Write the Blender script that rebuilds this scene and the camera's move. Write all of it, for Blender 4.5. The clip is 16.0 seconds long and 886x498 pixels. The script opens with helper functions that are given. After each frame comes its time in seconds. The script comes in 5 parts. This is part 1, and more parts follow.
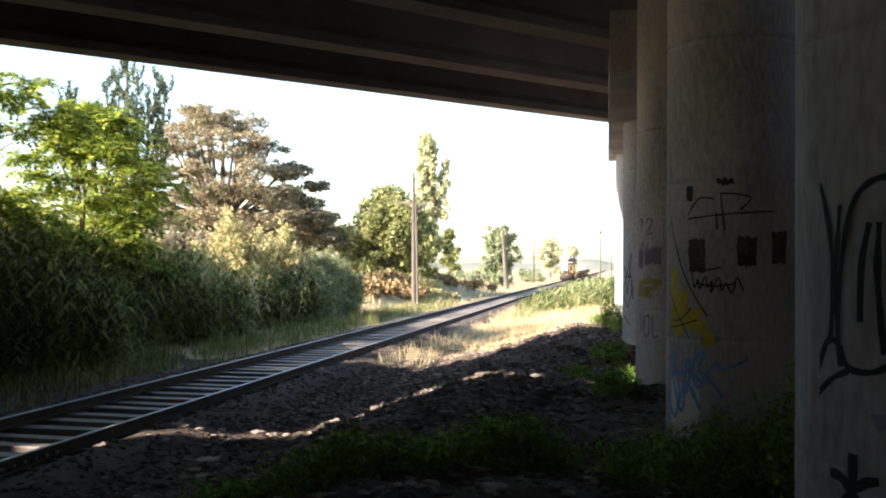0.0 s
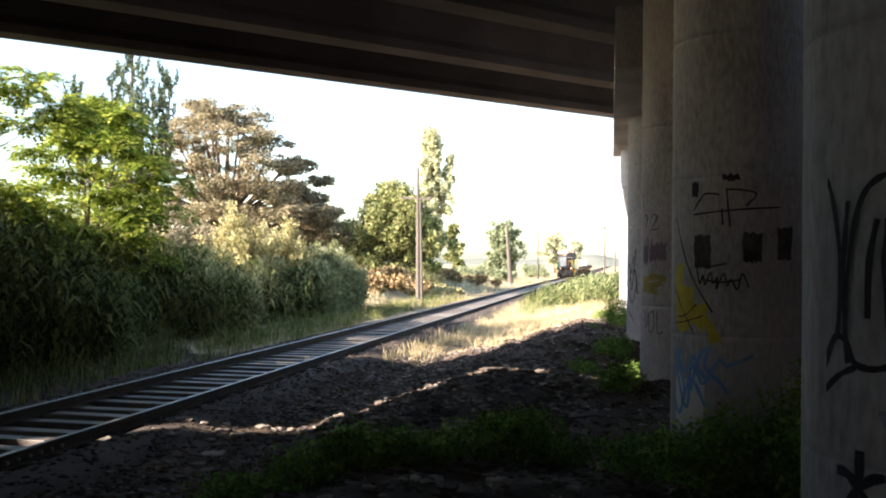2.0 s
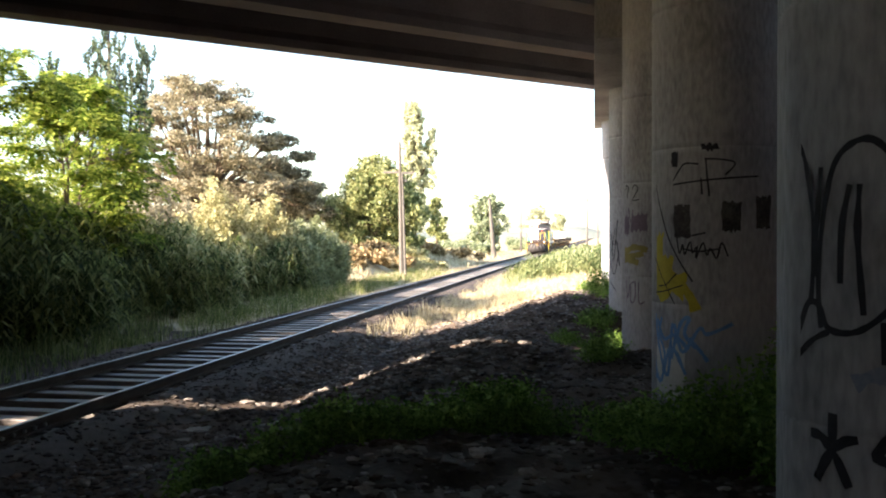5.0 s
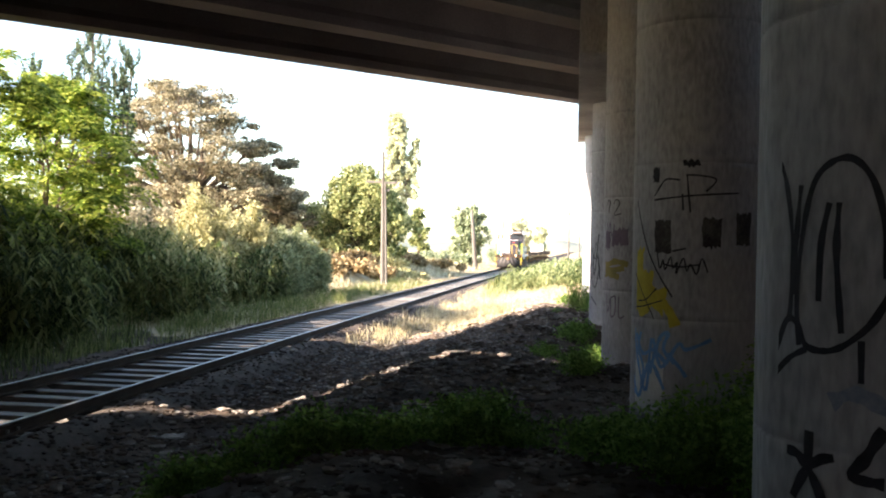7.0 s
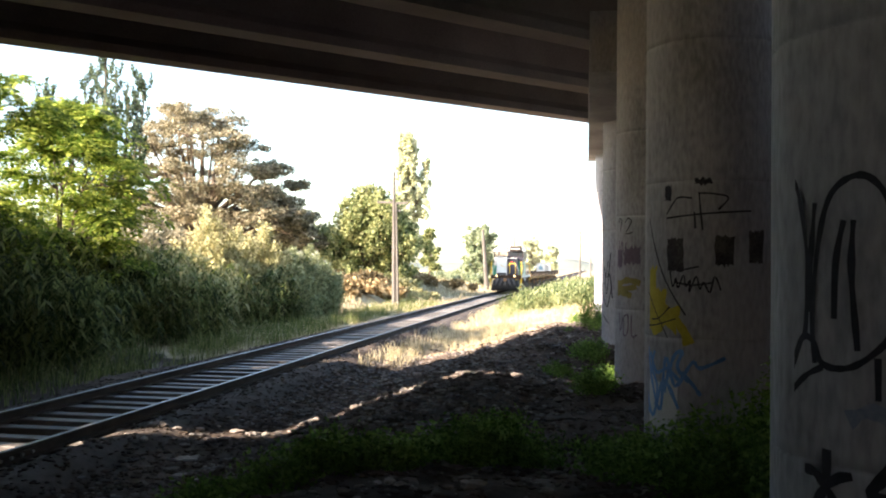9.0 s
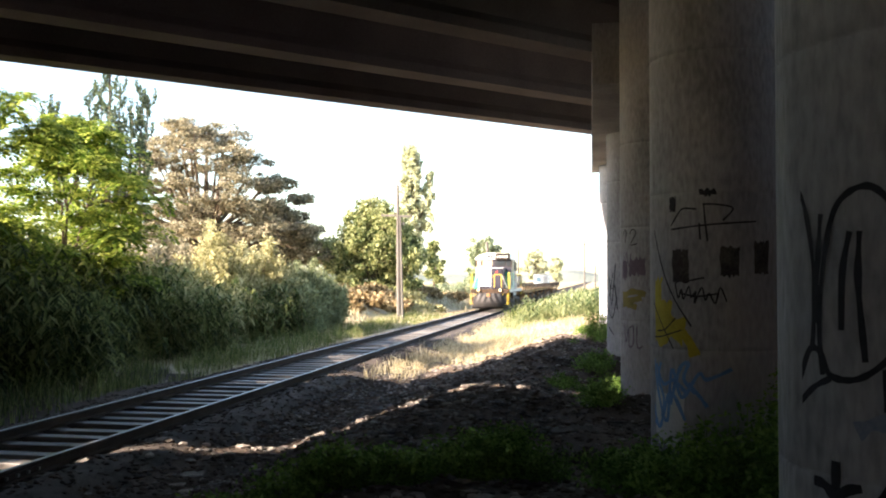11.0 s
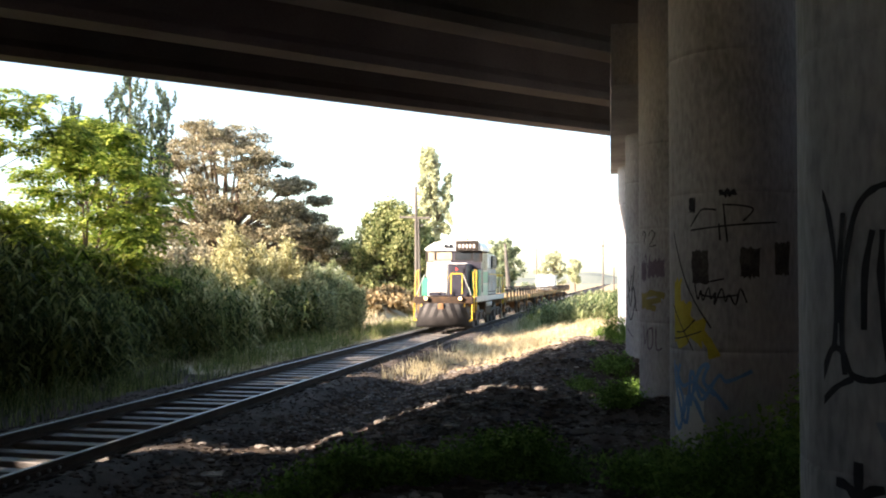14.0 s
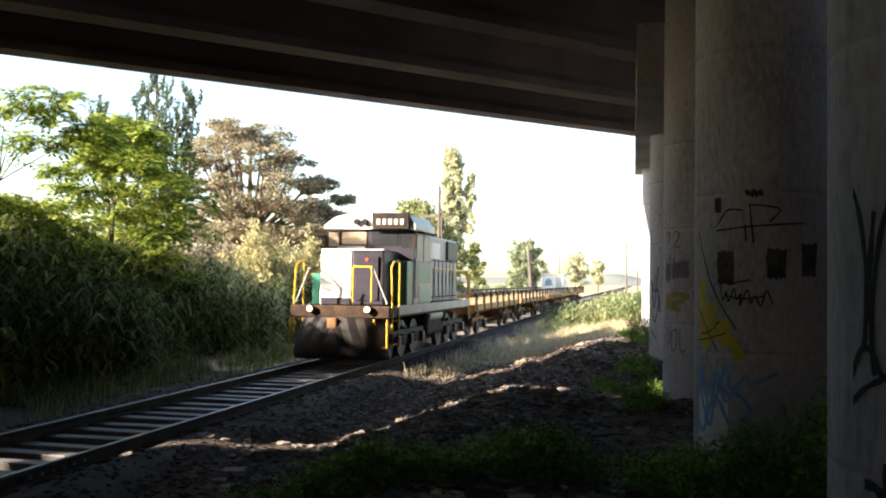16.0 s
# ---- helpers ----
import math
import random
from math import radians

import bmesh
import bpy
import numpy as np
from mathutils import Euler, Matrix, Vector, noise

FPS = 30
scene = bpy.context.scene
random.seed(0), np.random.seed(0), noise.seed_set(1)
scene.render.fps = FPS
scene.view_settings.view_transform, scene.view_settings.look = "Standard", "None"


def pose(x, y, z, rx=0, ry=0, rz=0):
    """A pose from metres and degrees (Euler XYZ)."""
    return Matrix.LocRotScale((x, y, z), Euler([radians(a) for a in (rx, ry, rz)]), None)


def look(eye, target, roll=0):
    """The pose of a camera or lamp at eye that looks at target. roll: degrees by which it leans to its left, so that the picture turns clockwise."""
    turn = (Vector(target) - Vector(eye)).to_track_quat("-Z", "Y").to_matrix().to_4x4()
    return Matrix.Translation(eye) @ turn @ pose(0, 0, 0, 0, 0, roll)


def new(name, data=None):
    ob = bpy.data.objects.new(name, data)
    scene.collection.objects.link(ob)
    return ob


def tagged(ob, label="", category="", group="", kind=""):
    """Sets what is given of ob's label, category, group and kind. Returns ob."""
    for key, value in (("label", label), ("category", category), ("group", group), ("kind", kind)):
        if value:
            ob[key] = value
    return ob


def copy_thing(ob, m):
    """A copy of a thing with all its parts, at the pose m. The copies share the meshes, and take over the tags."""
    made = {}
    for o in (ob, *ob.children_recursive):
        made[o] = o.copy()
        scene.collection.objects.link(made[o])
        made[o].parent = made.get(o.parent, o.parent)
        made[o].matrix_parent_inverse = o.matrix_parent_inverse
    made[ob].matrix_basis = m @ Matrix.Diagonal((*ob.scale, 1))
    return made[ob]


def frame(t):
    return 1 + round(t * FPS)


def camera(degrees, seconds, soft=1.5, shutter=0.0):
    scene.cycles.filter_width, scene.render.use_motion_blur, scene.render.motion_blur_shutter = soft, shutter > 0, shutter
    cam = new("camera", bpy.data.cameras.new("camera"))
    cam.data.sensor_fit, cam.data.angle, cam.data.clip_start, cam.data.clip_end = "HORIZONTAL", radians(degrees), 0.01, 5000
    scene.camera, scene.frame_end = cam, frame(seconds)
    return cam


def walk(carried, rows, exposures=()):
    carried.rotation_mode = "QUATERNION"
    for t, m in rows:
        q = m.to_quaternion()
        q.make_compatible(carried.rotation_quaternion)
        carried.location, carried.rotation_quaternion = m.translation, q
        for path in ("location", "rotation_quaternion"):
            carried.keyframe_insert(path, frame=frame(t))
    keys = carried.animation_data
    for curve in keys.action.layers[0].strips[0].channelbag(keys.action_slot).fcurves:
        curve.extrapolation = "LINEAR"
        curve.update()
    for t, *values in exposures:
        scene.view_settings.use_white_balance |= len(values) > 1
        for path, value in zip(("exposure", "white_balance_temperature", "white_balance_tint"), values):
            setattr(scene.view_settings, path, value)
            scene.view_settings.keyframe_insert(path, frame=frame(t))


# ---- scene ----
cam = camera(51.0, 16.0, soft=2.0)
# PATH BEGIN
PATH = [
    (0, -0.000, -0.000, 2.150, 10.500, 1.050, -0.500),
    (0.5, -0.005, 0.012, 2.141, 10.793, 0.853, -0.492),
    (1, -0.005, 0.016, 2.135, 10.878, 0.644, -0.330),
    (1.5, -0.006, 0.017, 2.138, 10.485, 0.561, -0.521),
    (2, -0.009, 0.004, 2.149, 10.751, 0.757, -0.677),
    (2.5, -0.001, -0.001, 2.159, 10.516, 0.802, 0.183),
    (3, 0.008, 0.008, 2.162, 9.897, 0.632, 0.897),
    (3.5, 0.019, -0.006, 2.159, 9.894, 0.411, 1.185),
    (4, 0.026, -0.004, 2.155, 9.401, -0.973, 1.059),
    (4.2, 0.015, -0.000, 2.151, 9.827, -0.812, 0.780),
    (6.3, 0.021, -0.007, 2.133, 8.842, -0.892, -0.949),
    (6.5, 0.023, 0.004, 2.136, 8.542, -0.601, -0.780),
    (7, 0.017, 0.012, 2.135, 8.605, -0.165, -1.097),
    (7.5, 0.010, 0.014, 2.137, 9.143, 0.576, -0.284),
    (8, 0.011, 0.002, 2.137, 9.282, 0.802, -0.630),
    (10.5, 0.000, -0.008, 2.142, 9.417, 1.577, -0.428),
    (11, 0.002, -0.008, 2.145, 9.560, 1.821, -0.134),
    (11.5, -0.001, 0.002, 2.145, 9.815, 2.176, 0.315),
    (12, -0.000, -0.008, 2.145, 10.071, 2.558, 0.472),
    (12.5, -0.005, -0.007, 2.145, 10.304, 2.178, -0.063),
    (13, -0.001, -0.005, 2.144, 10.514, 1.613, -0.216),
    (13.5, -0.001, 0.001, 2.137, 10.736, 1.830, 0.218),
    (14, -0.000, -0.000, 2.133, 10.674, 1.937, -0.216),
    (14.5, 0.002, -0.001, 2.130, 10.526, 1.848, -0.820),
    (15, -0.002, -0.002, 2.126, 11.477, 1.842, -0.615),
    (15.5, -0.002, 0.001, 2.116, 11.791, 1.987, -0.278),
    (16, -0.009, 0.014, 2.116, 12.057, 1.917, -0.787),
]
walk(cam, [(t, pose(x, y, z, 90 + p, r, a)) for t, x, y, z, a, p, r in PATH],
     exposures=[(0.0, 2.5), (3.0, 2.55), (4.0, 2.75), (7.0, 2.92), (8.0, 2.87), (11.0, 2.72), (13.0, 2.52), (16.0, 2.42)])
# PATH END

# ---- light ----
SUN_AZ, SUN_EL = radians(55), radians(25)      # light travels this far to the right of the track's direction
world = bpy.data.worlds.new("sky")
scene.world = world
world.use_nodes = True
wn = world.node_tree
sky = wn.nodes.new("ShaderNodeTexSky")
sky.sky_type, sky.sun_disc = 'NISHITA', False
sky.sun_elevation, sky.sun_rotation = SUN_EL, math.pi + SUN_AZ
sky.dust_density, sky.air_density, sky.ozone_density = 1.3, 1.0, 0.5
wn.links.new(sky.outputs[0], wn.nodes["Background"].inputs[0])
wn.nodes["Background"].inputs[1].default_value = 0.092
sun = new("sun", bpy.data.lights.new("sun", 'SUN'))
sun.data.energy, sun.data.angle, sun.data.color = 5.0, radians(0.6), (1.0, 0.825, 0.685)
sun.matrix_world = look((0, 0, 0), (math.sin(SUN_AZ) * math.cos(SUN_EL), math.cos(SUN_AZ) * math.cos(SUN_EL), -math.sin(SUN_EL)))


# ---- materials ----
def material(name, colours, rough=0.85, scale=6.0, fine=60.0, bump=0.3, metal=0.0, stretch=(1, 1, 1), dist=0.02, trans=0.0, random_tint=0.0, island=0.0):
    """Procedural surface: coarse patches between the colours, fine grain over them, and relief."""
    m = bpy.data.materials.new(name)
    m.use_nodes = True
    n, l = m.node_tree.nodes, m.node_tree.links
    bsdf = n["Principled BSDF"]
    geo = n.new("ShaderNodeNewGeometry")
    tc = n.new("ShaderNodeTexCoord")
    mp = n.new("ShaderNodeMapping")
    mp.inputs["Scale"].default_value = stretch
    l.new(tc.outputs["Object"], mp.inputs[0])
    coarse, grain = n.new("ShaderNodeTexNoise"), n.new("ShaderNodeTexNoise")
    coarse.inputs["Scale"].default_value, coarse.inputs["Detail"].default_value = scale, 5
    grain.inputs["Scale"].default_value, grain.inputs["Detail"].default_value = fine, 4
    l.new(mp.outputs[0], coarse.inputs[0]), l.new(mp.outputs[0], grain.inputs[0])
    ramp = n.new("ShaderNodeValToRGB")
    while len(ramp.color_ramp.elements) < len(colours):
        ramp.color_ramp.elements.new(0.5)
    for i, c in enumerate(colours):
        e = ramp.color_ramp.elements[i]
        e.position = 0.3 + 0.4 * i / max(1, len(colours) - 1)
        e.color = (*c, 1)
    mix = n.new("ShaderNodeMath")
    mix.operation = 'MULTIPLY_ADD'
    mix.inputs[1].default_value = 0.45
    l.new(grain.outputs[0], mix.inputs[0])
    off = n.new("ShaderNodeMath")
    off.operation = 'MULTIPLY_ADD'
    off.inputs[1].default_value, off.inputs[2].default_value = 0.75, -0.1
    l.new(coarse.outputs[0], off.inputs[0])
    l.new(off.outputs[0], mix.inputs[2])
    last = mix.outputs[0]
    for source, amount in ((n.new("ShaderNodeObjectInfo").outputs["Random"], random_tint), (geo.outputs["Random Per Island"], island)):
        if amount:
            add = n.new("ShaderNodeMath")
            add.operation = 'MULTIPLY_ADD'
            add.inputs[1].default_value = amount
            sub = n.new("ShaderNodeMath")
            sub.operation = 'SUBTRACT'
            sub.inputs[1].default_value = amount / 2
            l.new(source, add.inputs[0]), l.new(last, add.inputs[2]), l.new(add.outputs[0], sub.inputs[0])
            last = sub.outputs[0]
    l.new(last, ramp.inputs[0])
    l.new(ramp.outputs[0], bsdf.inputs["Base Color"])
    bsdf.inputs["Specular IOR Level"].default_value = 0.15 if rough > 0.6 else 0.5
    bsdf.inputs["Roughness"].default_value, bsdf.inputs["Metallic"].default_value = rough, metal
    if bump:
        b = n.new("ShaderNodeBump")
        b.inputs["Strength"].default_value, b.inputs["Distance"].default_value = bump, dist
        l.new(mix.outputs[0], b.inputs["Height"]), l.new(b.outputs[0], bsdf.inputs["Normal"])
    if trans:
        t = n.new("ShaderNodeBsdfTranslucent")
        s = n.new("ShaderNodeMixShader")
        s.inputs[0].default_value = trans
        l.new(ramp.outputs[0], t.inputs[0]), l.new(bsdf.outputs[0], s.inputs[1]), l.new(t.outputs[0], s.inputs[2])
        l.new(s.outputs[0], n["Material Output"].inputs[0])
    return m


def glowing(name, colour, strength):
    m = bpy.data.materials.new(name)
    m.use_nodes = True
    b = m.node_tree.nodes["Principled BSDF"]
    b.inputs["Base Color"].default_value = b.inputs["Emission Color"].default_value = (*colour, 1)
    b.inputs["Emission Strength"].default_value = strength
    return m


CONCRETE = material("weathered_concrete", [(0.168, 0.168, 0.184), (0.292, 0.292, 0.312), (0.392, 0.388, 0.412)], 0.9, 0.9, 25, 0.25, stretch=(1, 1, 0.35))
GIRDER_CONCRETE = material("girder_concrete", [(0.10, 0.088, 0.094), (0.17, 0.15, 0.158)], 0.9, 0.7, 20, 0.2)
SOIL = material("soil", [(0.036, 0.027, 0.021), (0.076, 0.058, 0.046), (0.14, 0.11, 0.088)], 0.95, 0.8, 14, 0.8, dist=0.05)
BALLAST = material("ballast", [(0.034, 0.028, 0.024), (0.064, 0.053, 0.046), (0.115, 0.097, 0.085)], 0.95, 3, 30, 0.7, dist=0.04, island=0.5)
STONE = material("loose_stone", [(0.12, 0.103, 0.092), (0.22, 0.193, 0.174), (0.36, 0.325, 0.295)], 0.95, 5, 30, 0.4, island=0.5)
COBBLE = material("grey_spilled_stone", [(0.085, 0.08, 0.078), (0.15, 0.143, 0.14), (0.24, 0.23, 0.225)], 0.9, 5, 30, 0.4, island=0.5)
DRY_GROUND = material("dry_grass_ground", [(0.21, 0.155, 0.09), (0.35, 0.275, 0.165), (0.47, 0.40, 0.265)], 0.95, 0.35, 6, 0.8, dist=0.05)
RAIL_STEEL = material("rail_steel", [(0.028, 0.021, 0.017), (0.06, 0.044, 0.035)], 0.85, 3, 40, 0.15)
RAIL_TOP = material("polished_rail_head", [(0.25, 0.24, 0.23), (0.36, 0.35, 0.34)], 0.42, 3, 40, 0.05, metal=1.0)
SLEEPER = material("weathered_sleeper", [(0.055, 0.048, 0.042), (0.105, 0.094, 0.085), (0.175, 0.16, 0.147)], 0.52, 2, 30, 0.4, stretch=(0.3, 3, 3), random_tint=0.35)
BARK = material("bark", [(0.08, 0.06, 0.045), (0.17, 0.135, 0.10)], 0.95, 3, 30, 0.7, stretch=(1, 1, 0.3))
WOOD_POLE = material("grey_pole", [(0.075, 0.067, 0.06), (0.15, 0.14, 0.125)], 0.9, 1.2, 25, 0.3, stretch=(1, 1, 0.2))


def leaf(name, a, b, c, trans=0.45):
    return material(name, [a, b, c], 0.7, 0.5, 5, 0, trans=trans, island=0.7)


LEAF_ACACIA = leaf("acacia_leaf", (0.075, 0.125, 0.014), (0.18, 0.25, 0.032), (0.36, 0.41, 0.08), 0.5)
LEAF_DARK = leaf("conifer_leaf", (0.03, 0.05, 0.03), (0.07, 0.10, 0.06), (0.13, 0.17, 0.09), 0.3)
LEAF_BROWN = leaf("dusty_leaf", (0.13, 0.125, 0.08), (0.27, 0.24, 0.155), (0.42, 0.375, 0.26), 0.4)
LEAF_RUST = leaf("rusty_brush", (0.15, 0.105, 0.05), (0.29, 0.21, 0.105), (0.45, 0.35, 0.2), 0.35)
LEAF_GREEN = leaf("bush_leaf", (0.105, 0.135, 0.05), (0.235, 0.26, 0.11), (0.40, 0.41, 0.19), 0.45)
# haze over the far trees is mixed into these two leaf colours
LEAF_HAZE_PALE = leaf("haze_pale_leaf", (0.33, 0.36, 0.22), (0.50, 0.52, 0.35), (0.64, 0.65, 0.47), 0.5)
LEAF_HAZE_TINTED = leaf("haze_tinted_leaf", (0.14, 0.18, 0.10), (0.26, 0.31, 0.19), (0.40, 0.44, 0.30), 0.45)
REED = leaf("reed_leaf", (0.028, 0.045, 0.012), (0.085, 0.115, 0.034), (0.25, 0.27, 0.10), 0.5)
LEAF_OLIVE = leaf("olive_leaf", (0.19, 0.18, 0.075), (0.38, 0.355, 0.175), (0.54, 0.51, 0.29), 0.5)
LEAF_GREY = leaf("grey_green_leaf", (0.12, 0.145, 0.07), (0.235, 0.26, 0.135), (0.38, 0.40, 0.23), 0.45)
# lighter, yellower reed colour that carries the sunlight on the bed
SUNLIT_REED = leaf("sunlit_reed_leaf", (0.22, 0.205, 0.08), (0.39, 0.37, 0.165), (0.52, 0.495, 0.26), 0.5)
DRY_GRASS = leaf("dry_grass", (0.32, 0.27, 0.15), (0.52, 0.46, 0.29), (0.66, 0.60, 0.42), 0.45)
GREEN_GRASS = leaf("green_grass", (0.05, 0.075, 0.022), (0.12, 0.155, 0.05), (0.27, 0.28, 0.11), 0.4)
TALL_GRASS = leaf("cane_grass", (0.11, 0.15, 0.065), (0.23, 0.28, 0.13), (0.40, 0.42, 0.22), 0.5)
WEED = leaf("weed_leaf", (0.07, 0.13, 0.025), (0.14, 0.25, 0.05), (0.24, 0.36, 0.09), 0.45)


# ---- building helpers ----
def part(name, bm, mat, parent=None, label="", smooth=False):
    me = bpy.data.meshes.new(name)
    bm.to_mesh(me)
    bm.free()
    me.materials.append(mat)
    if smooth:
        for p in me.polygons:
            p.use_smooth = True
    ob = new(name, me)
    ob.parent = parent
    if label:
        ob["label"] = label
    return ob


def raw(name, verts, faces, mat, parent=None):
    me = bpy.data.meshes.new(name)
    me.from_pydata([tuple(v) for v in verts], [], faces)
    me.materials.append(mat)
    ob = new(name, me)
    ob.parent = parent
    return ob


def box(bm, x0, x1, y0, y1, z0, z1, bevel=0.0):
    made = bmesh.ops.create_cube(bm, size=1, matrix=Matrix.Translation(((x0 + x1) / 2, (y0 + y1) / 2, (z0 + z1) / 2)) @ Matrix.Diagonal((x1 - x0, y1 - y0, z1 - z0, 1)))
    if bevel:
        edges = {e for v in made["verts"] for e in v.link_edges}
        bmesh.ops.bevel(bm, geom=list(edges), offset=bevel, segments=2, affect='EDGES', profile=0.5)
    return bm


def boxed(x0, x1, y0, y1, z0, z1, bevel=0.0):
    return box(bmesh.new(), x0, x1, y0, y1, z0, z1, bevel)


def rod(bm, a, b, r0, r1=None, sides=8):
    """A tapered round bar from a to b."""
    a, b = Vector(a), Vector(b)
    m = Matrix.Translation((a + b) / 2) @ (b - a).to_track_quat('Z', 'Y').to_matrix().to_4x4()
    bmesh.ops.create_cone(bm, cap_ends=True, segments=sides, radius1=r0, radius2=r0 if r1 is None else r1, depth=(b - a).length, matrix=m)
    return bm


def rods(points, r, sides=6):
    bm = bmesh.new()
    for a, b in zip(points, points[1:]):
        rod(bm, a, b, r, sides=sides)
    return bm


def prism(profile, axis_points):
    """A closed profile of (across, up) swept straight between two points on the ground plan."""
    (x0, y0), (x1, y1) = axis_points
    d = Vector((x1 - x0, y1 - y0)).normalized()
    n = Vector((d.y, -d.x))
    bm = bmesh.new()
    rings = []
    for x, y in axis_points:
        rings.append([bm.verts.new((x + n.x * a, y + n.y * a, z)) for a, z in profile])
    k = len(profile)
    for i in range(k):
        bm.faces.new((rings[0][i], rings[0][(i + 1) % k], rings[1][(i + 1) % k], rings[1][i]))
    bm.faces.new(rings[0][::-1])
    bm.faces.new(rings[1])
    bmesh.ops.recalc_face_normals(bm, faces=bm.faces)
    return bm


def thing(name, label, category, at=(0, 0, 0), group="", kind=""):
    ob = new(name)
    ob.location = at
    return tagged(ob, label, category, group, kind)


# ---- ground ----
TRACK_X = -7.4


def smooth(a, b, v):
    t = min(1.0, max(0.0, (v - a) / (b - a)))
    return t * t * (3 - 2 * t)


def ground_z(x, y):
    z = -0.42
    z += 0.13 * smooth(-10.6, -9.4, x) * (1 - smooth(-5.2, -4.6, x))          # ballast bed
    d = abs(x - TRACK_X)
    z += 0.165 * smooth(0.88, 1.04, d) * (1 - smooth(1.5, 2.2, d))               # stone heaped round the sleeper ends
    z += smooth(-5.2, -1.2, x) * (0.97 - 0.35 * smooth(11, 20, y) - 0.25 * smooth(30, 60, y))
    z -= smooth(-2.6, -0.6, x) * (1 - smooth(3.5, 5, x)) * (0.40 * smooth(6.8, 10.5, y) - 0.12 * smooth(11, 18, y) - 0.45 * smooth(19, 24, y))      # hollow round the columns
    z += 0.10 * smooth(-4, -2, x) * math.sin(0.55 * y + 0.4 * x)
    z += 0.9 * smooth(-12.5, -15, x) * smooth(44, 58, y) * (1 - smooth(90, 130, y)) * (1 - smooth(-24, -30, x))
    z += 0.12 * noise.noise(Vector((x * 0.35, y * 0.35, 0))) * smooth(0, 0.6, min(abs(x - TRACK_X) - 2, 0.6))
    z += 0.09 * noise.noise(Vector((x * 1.7, y * 1.7, 3))) * smooth(-5.2, -4.2, x)
    z += 0.07 * noise.noise(Vector((x * 3.3, y * 2.1, 6))) * smooth(-5.4, -4.6, x) * (1 - smooth(30, 40, y))
    z += 6.4 * smooth(4.0, 13, x) * (1 - smooth(30, 48, y)) * smooth(-90, -60, y)      # unseen embankment under the far bridge end, added to darken the underside
    z += 7.1 * smooth(-22, -34, y) * (1 - smooth(-70, -90, y)) * smooth(-60, -40, x)      # unseen earth bank behind, added to keep light out
    z += 0.045 * math.sin(2.3 * y + 0.5 * x) * smooth(-3.2, -1.6, x) * smooth(25, 28, y) * (1 - smooth(38, 43, y))      # ruts across the bank
    far = max(abs(x), abs(y - 30))
    return z * (1 - smooth(140, 260, far)) - 0.3 * smooth(140, 260, far)


def axis_steps(lo, hi, fine_lo, fine_hi, step, grow=1.25):
    out = list(np.arange(fine_lo, fine_hi, step))
    s, v = step, fine_hi
    while v < hi:
        out.append(v)
        s *= grow
        v += s
    out.append(hi)
    s, v = step * grow, fine_lo - step
    while v > lo:
        out.insert(0, v)
        s *= grow
        v -= s
    out.insert(0, lo)
    return out


GX, GY = axis_steps(-2500, 2500, -17, 5, 0.16), axis_steps(-400, 4000, 0, 62, 0.3)
gv = [(x, y, ground_z(x, y)) for y in GY for x in GX]
W = len(GX)
gf = [(j * W + i, j * W + i + 1, (j + 1) * W + i + 1, (j + 1) * W + i) for j in range(len(GY) - 1) for i in range(W - 1)]
ground = raw("ground", gv, gf, SOIL)
ground.data.materials.append(BALLAST)
ground.data.materials.append(DRY_GROUND)
for p in ground.data.polygons:
    p.use_smooth = True
    c = p.center
    wob = 1.2 * noise.noise(Vector((c.x * 0.5, c.y * 0.5, 9)))
    if abs(c.x - TRACK_X) < 2.0 + 0.4 * wob:
        p.material_index = 1
    # on the near left verge the dark soil colour also stands for shade
    elif (c.x < -9.0 + 0.4 * wob and (c.y > 25 + 4 * wob or c.x < -30)) or c.y > 24.5 + 5.5 * smooth(-3.5, 0, c.x) + wob or c.x > 9:
        p.material_index = 2
tagged(ground, "bare stony soil giving way to dry grass", "ground", kind="structure")

# ---- bridge ----
SKEW = radians(45.4)
GD = Vector((math.sin(SKEW), math.cos(SKEW)))
SOFFIT, CAP_LOW = 6.8, 5.68


def pier_x(y):
    return 1.54 - 0.0288 * y


def girder_line(y_at_pier, lo=-44.0, hi=0.6):
    """Ends of a girder that meets the pier at that y."""
    base = Vector((pier_x(y_at_pier) - 0.8, y_at_pier))
    return (tuple(base + GD * lo), tuple(base + GD * hi))


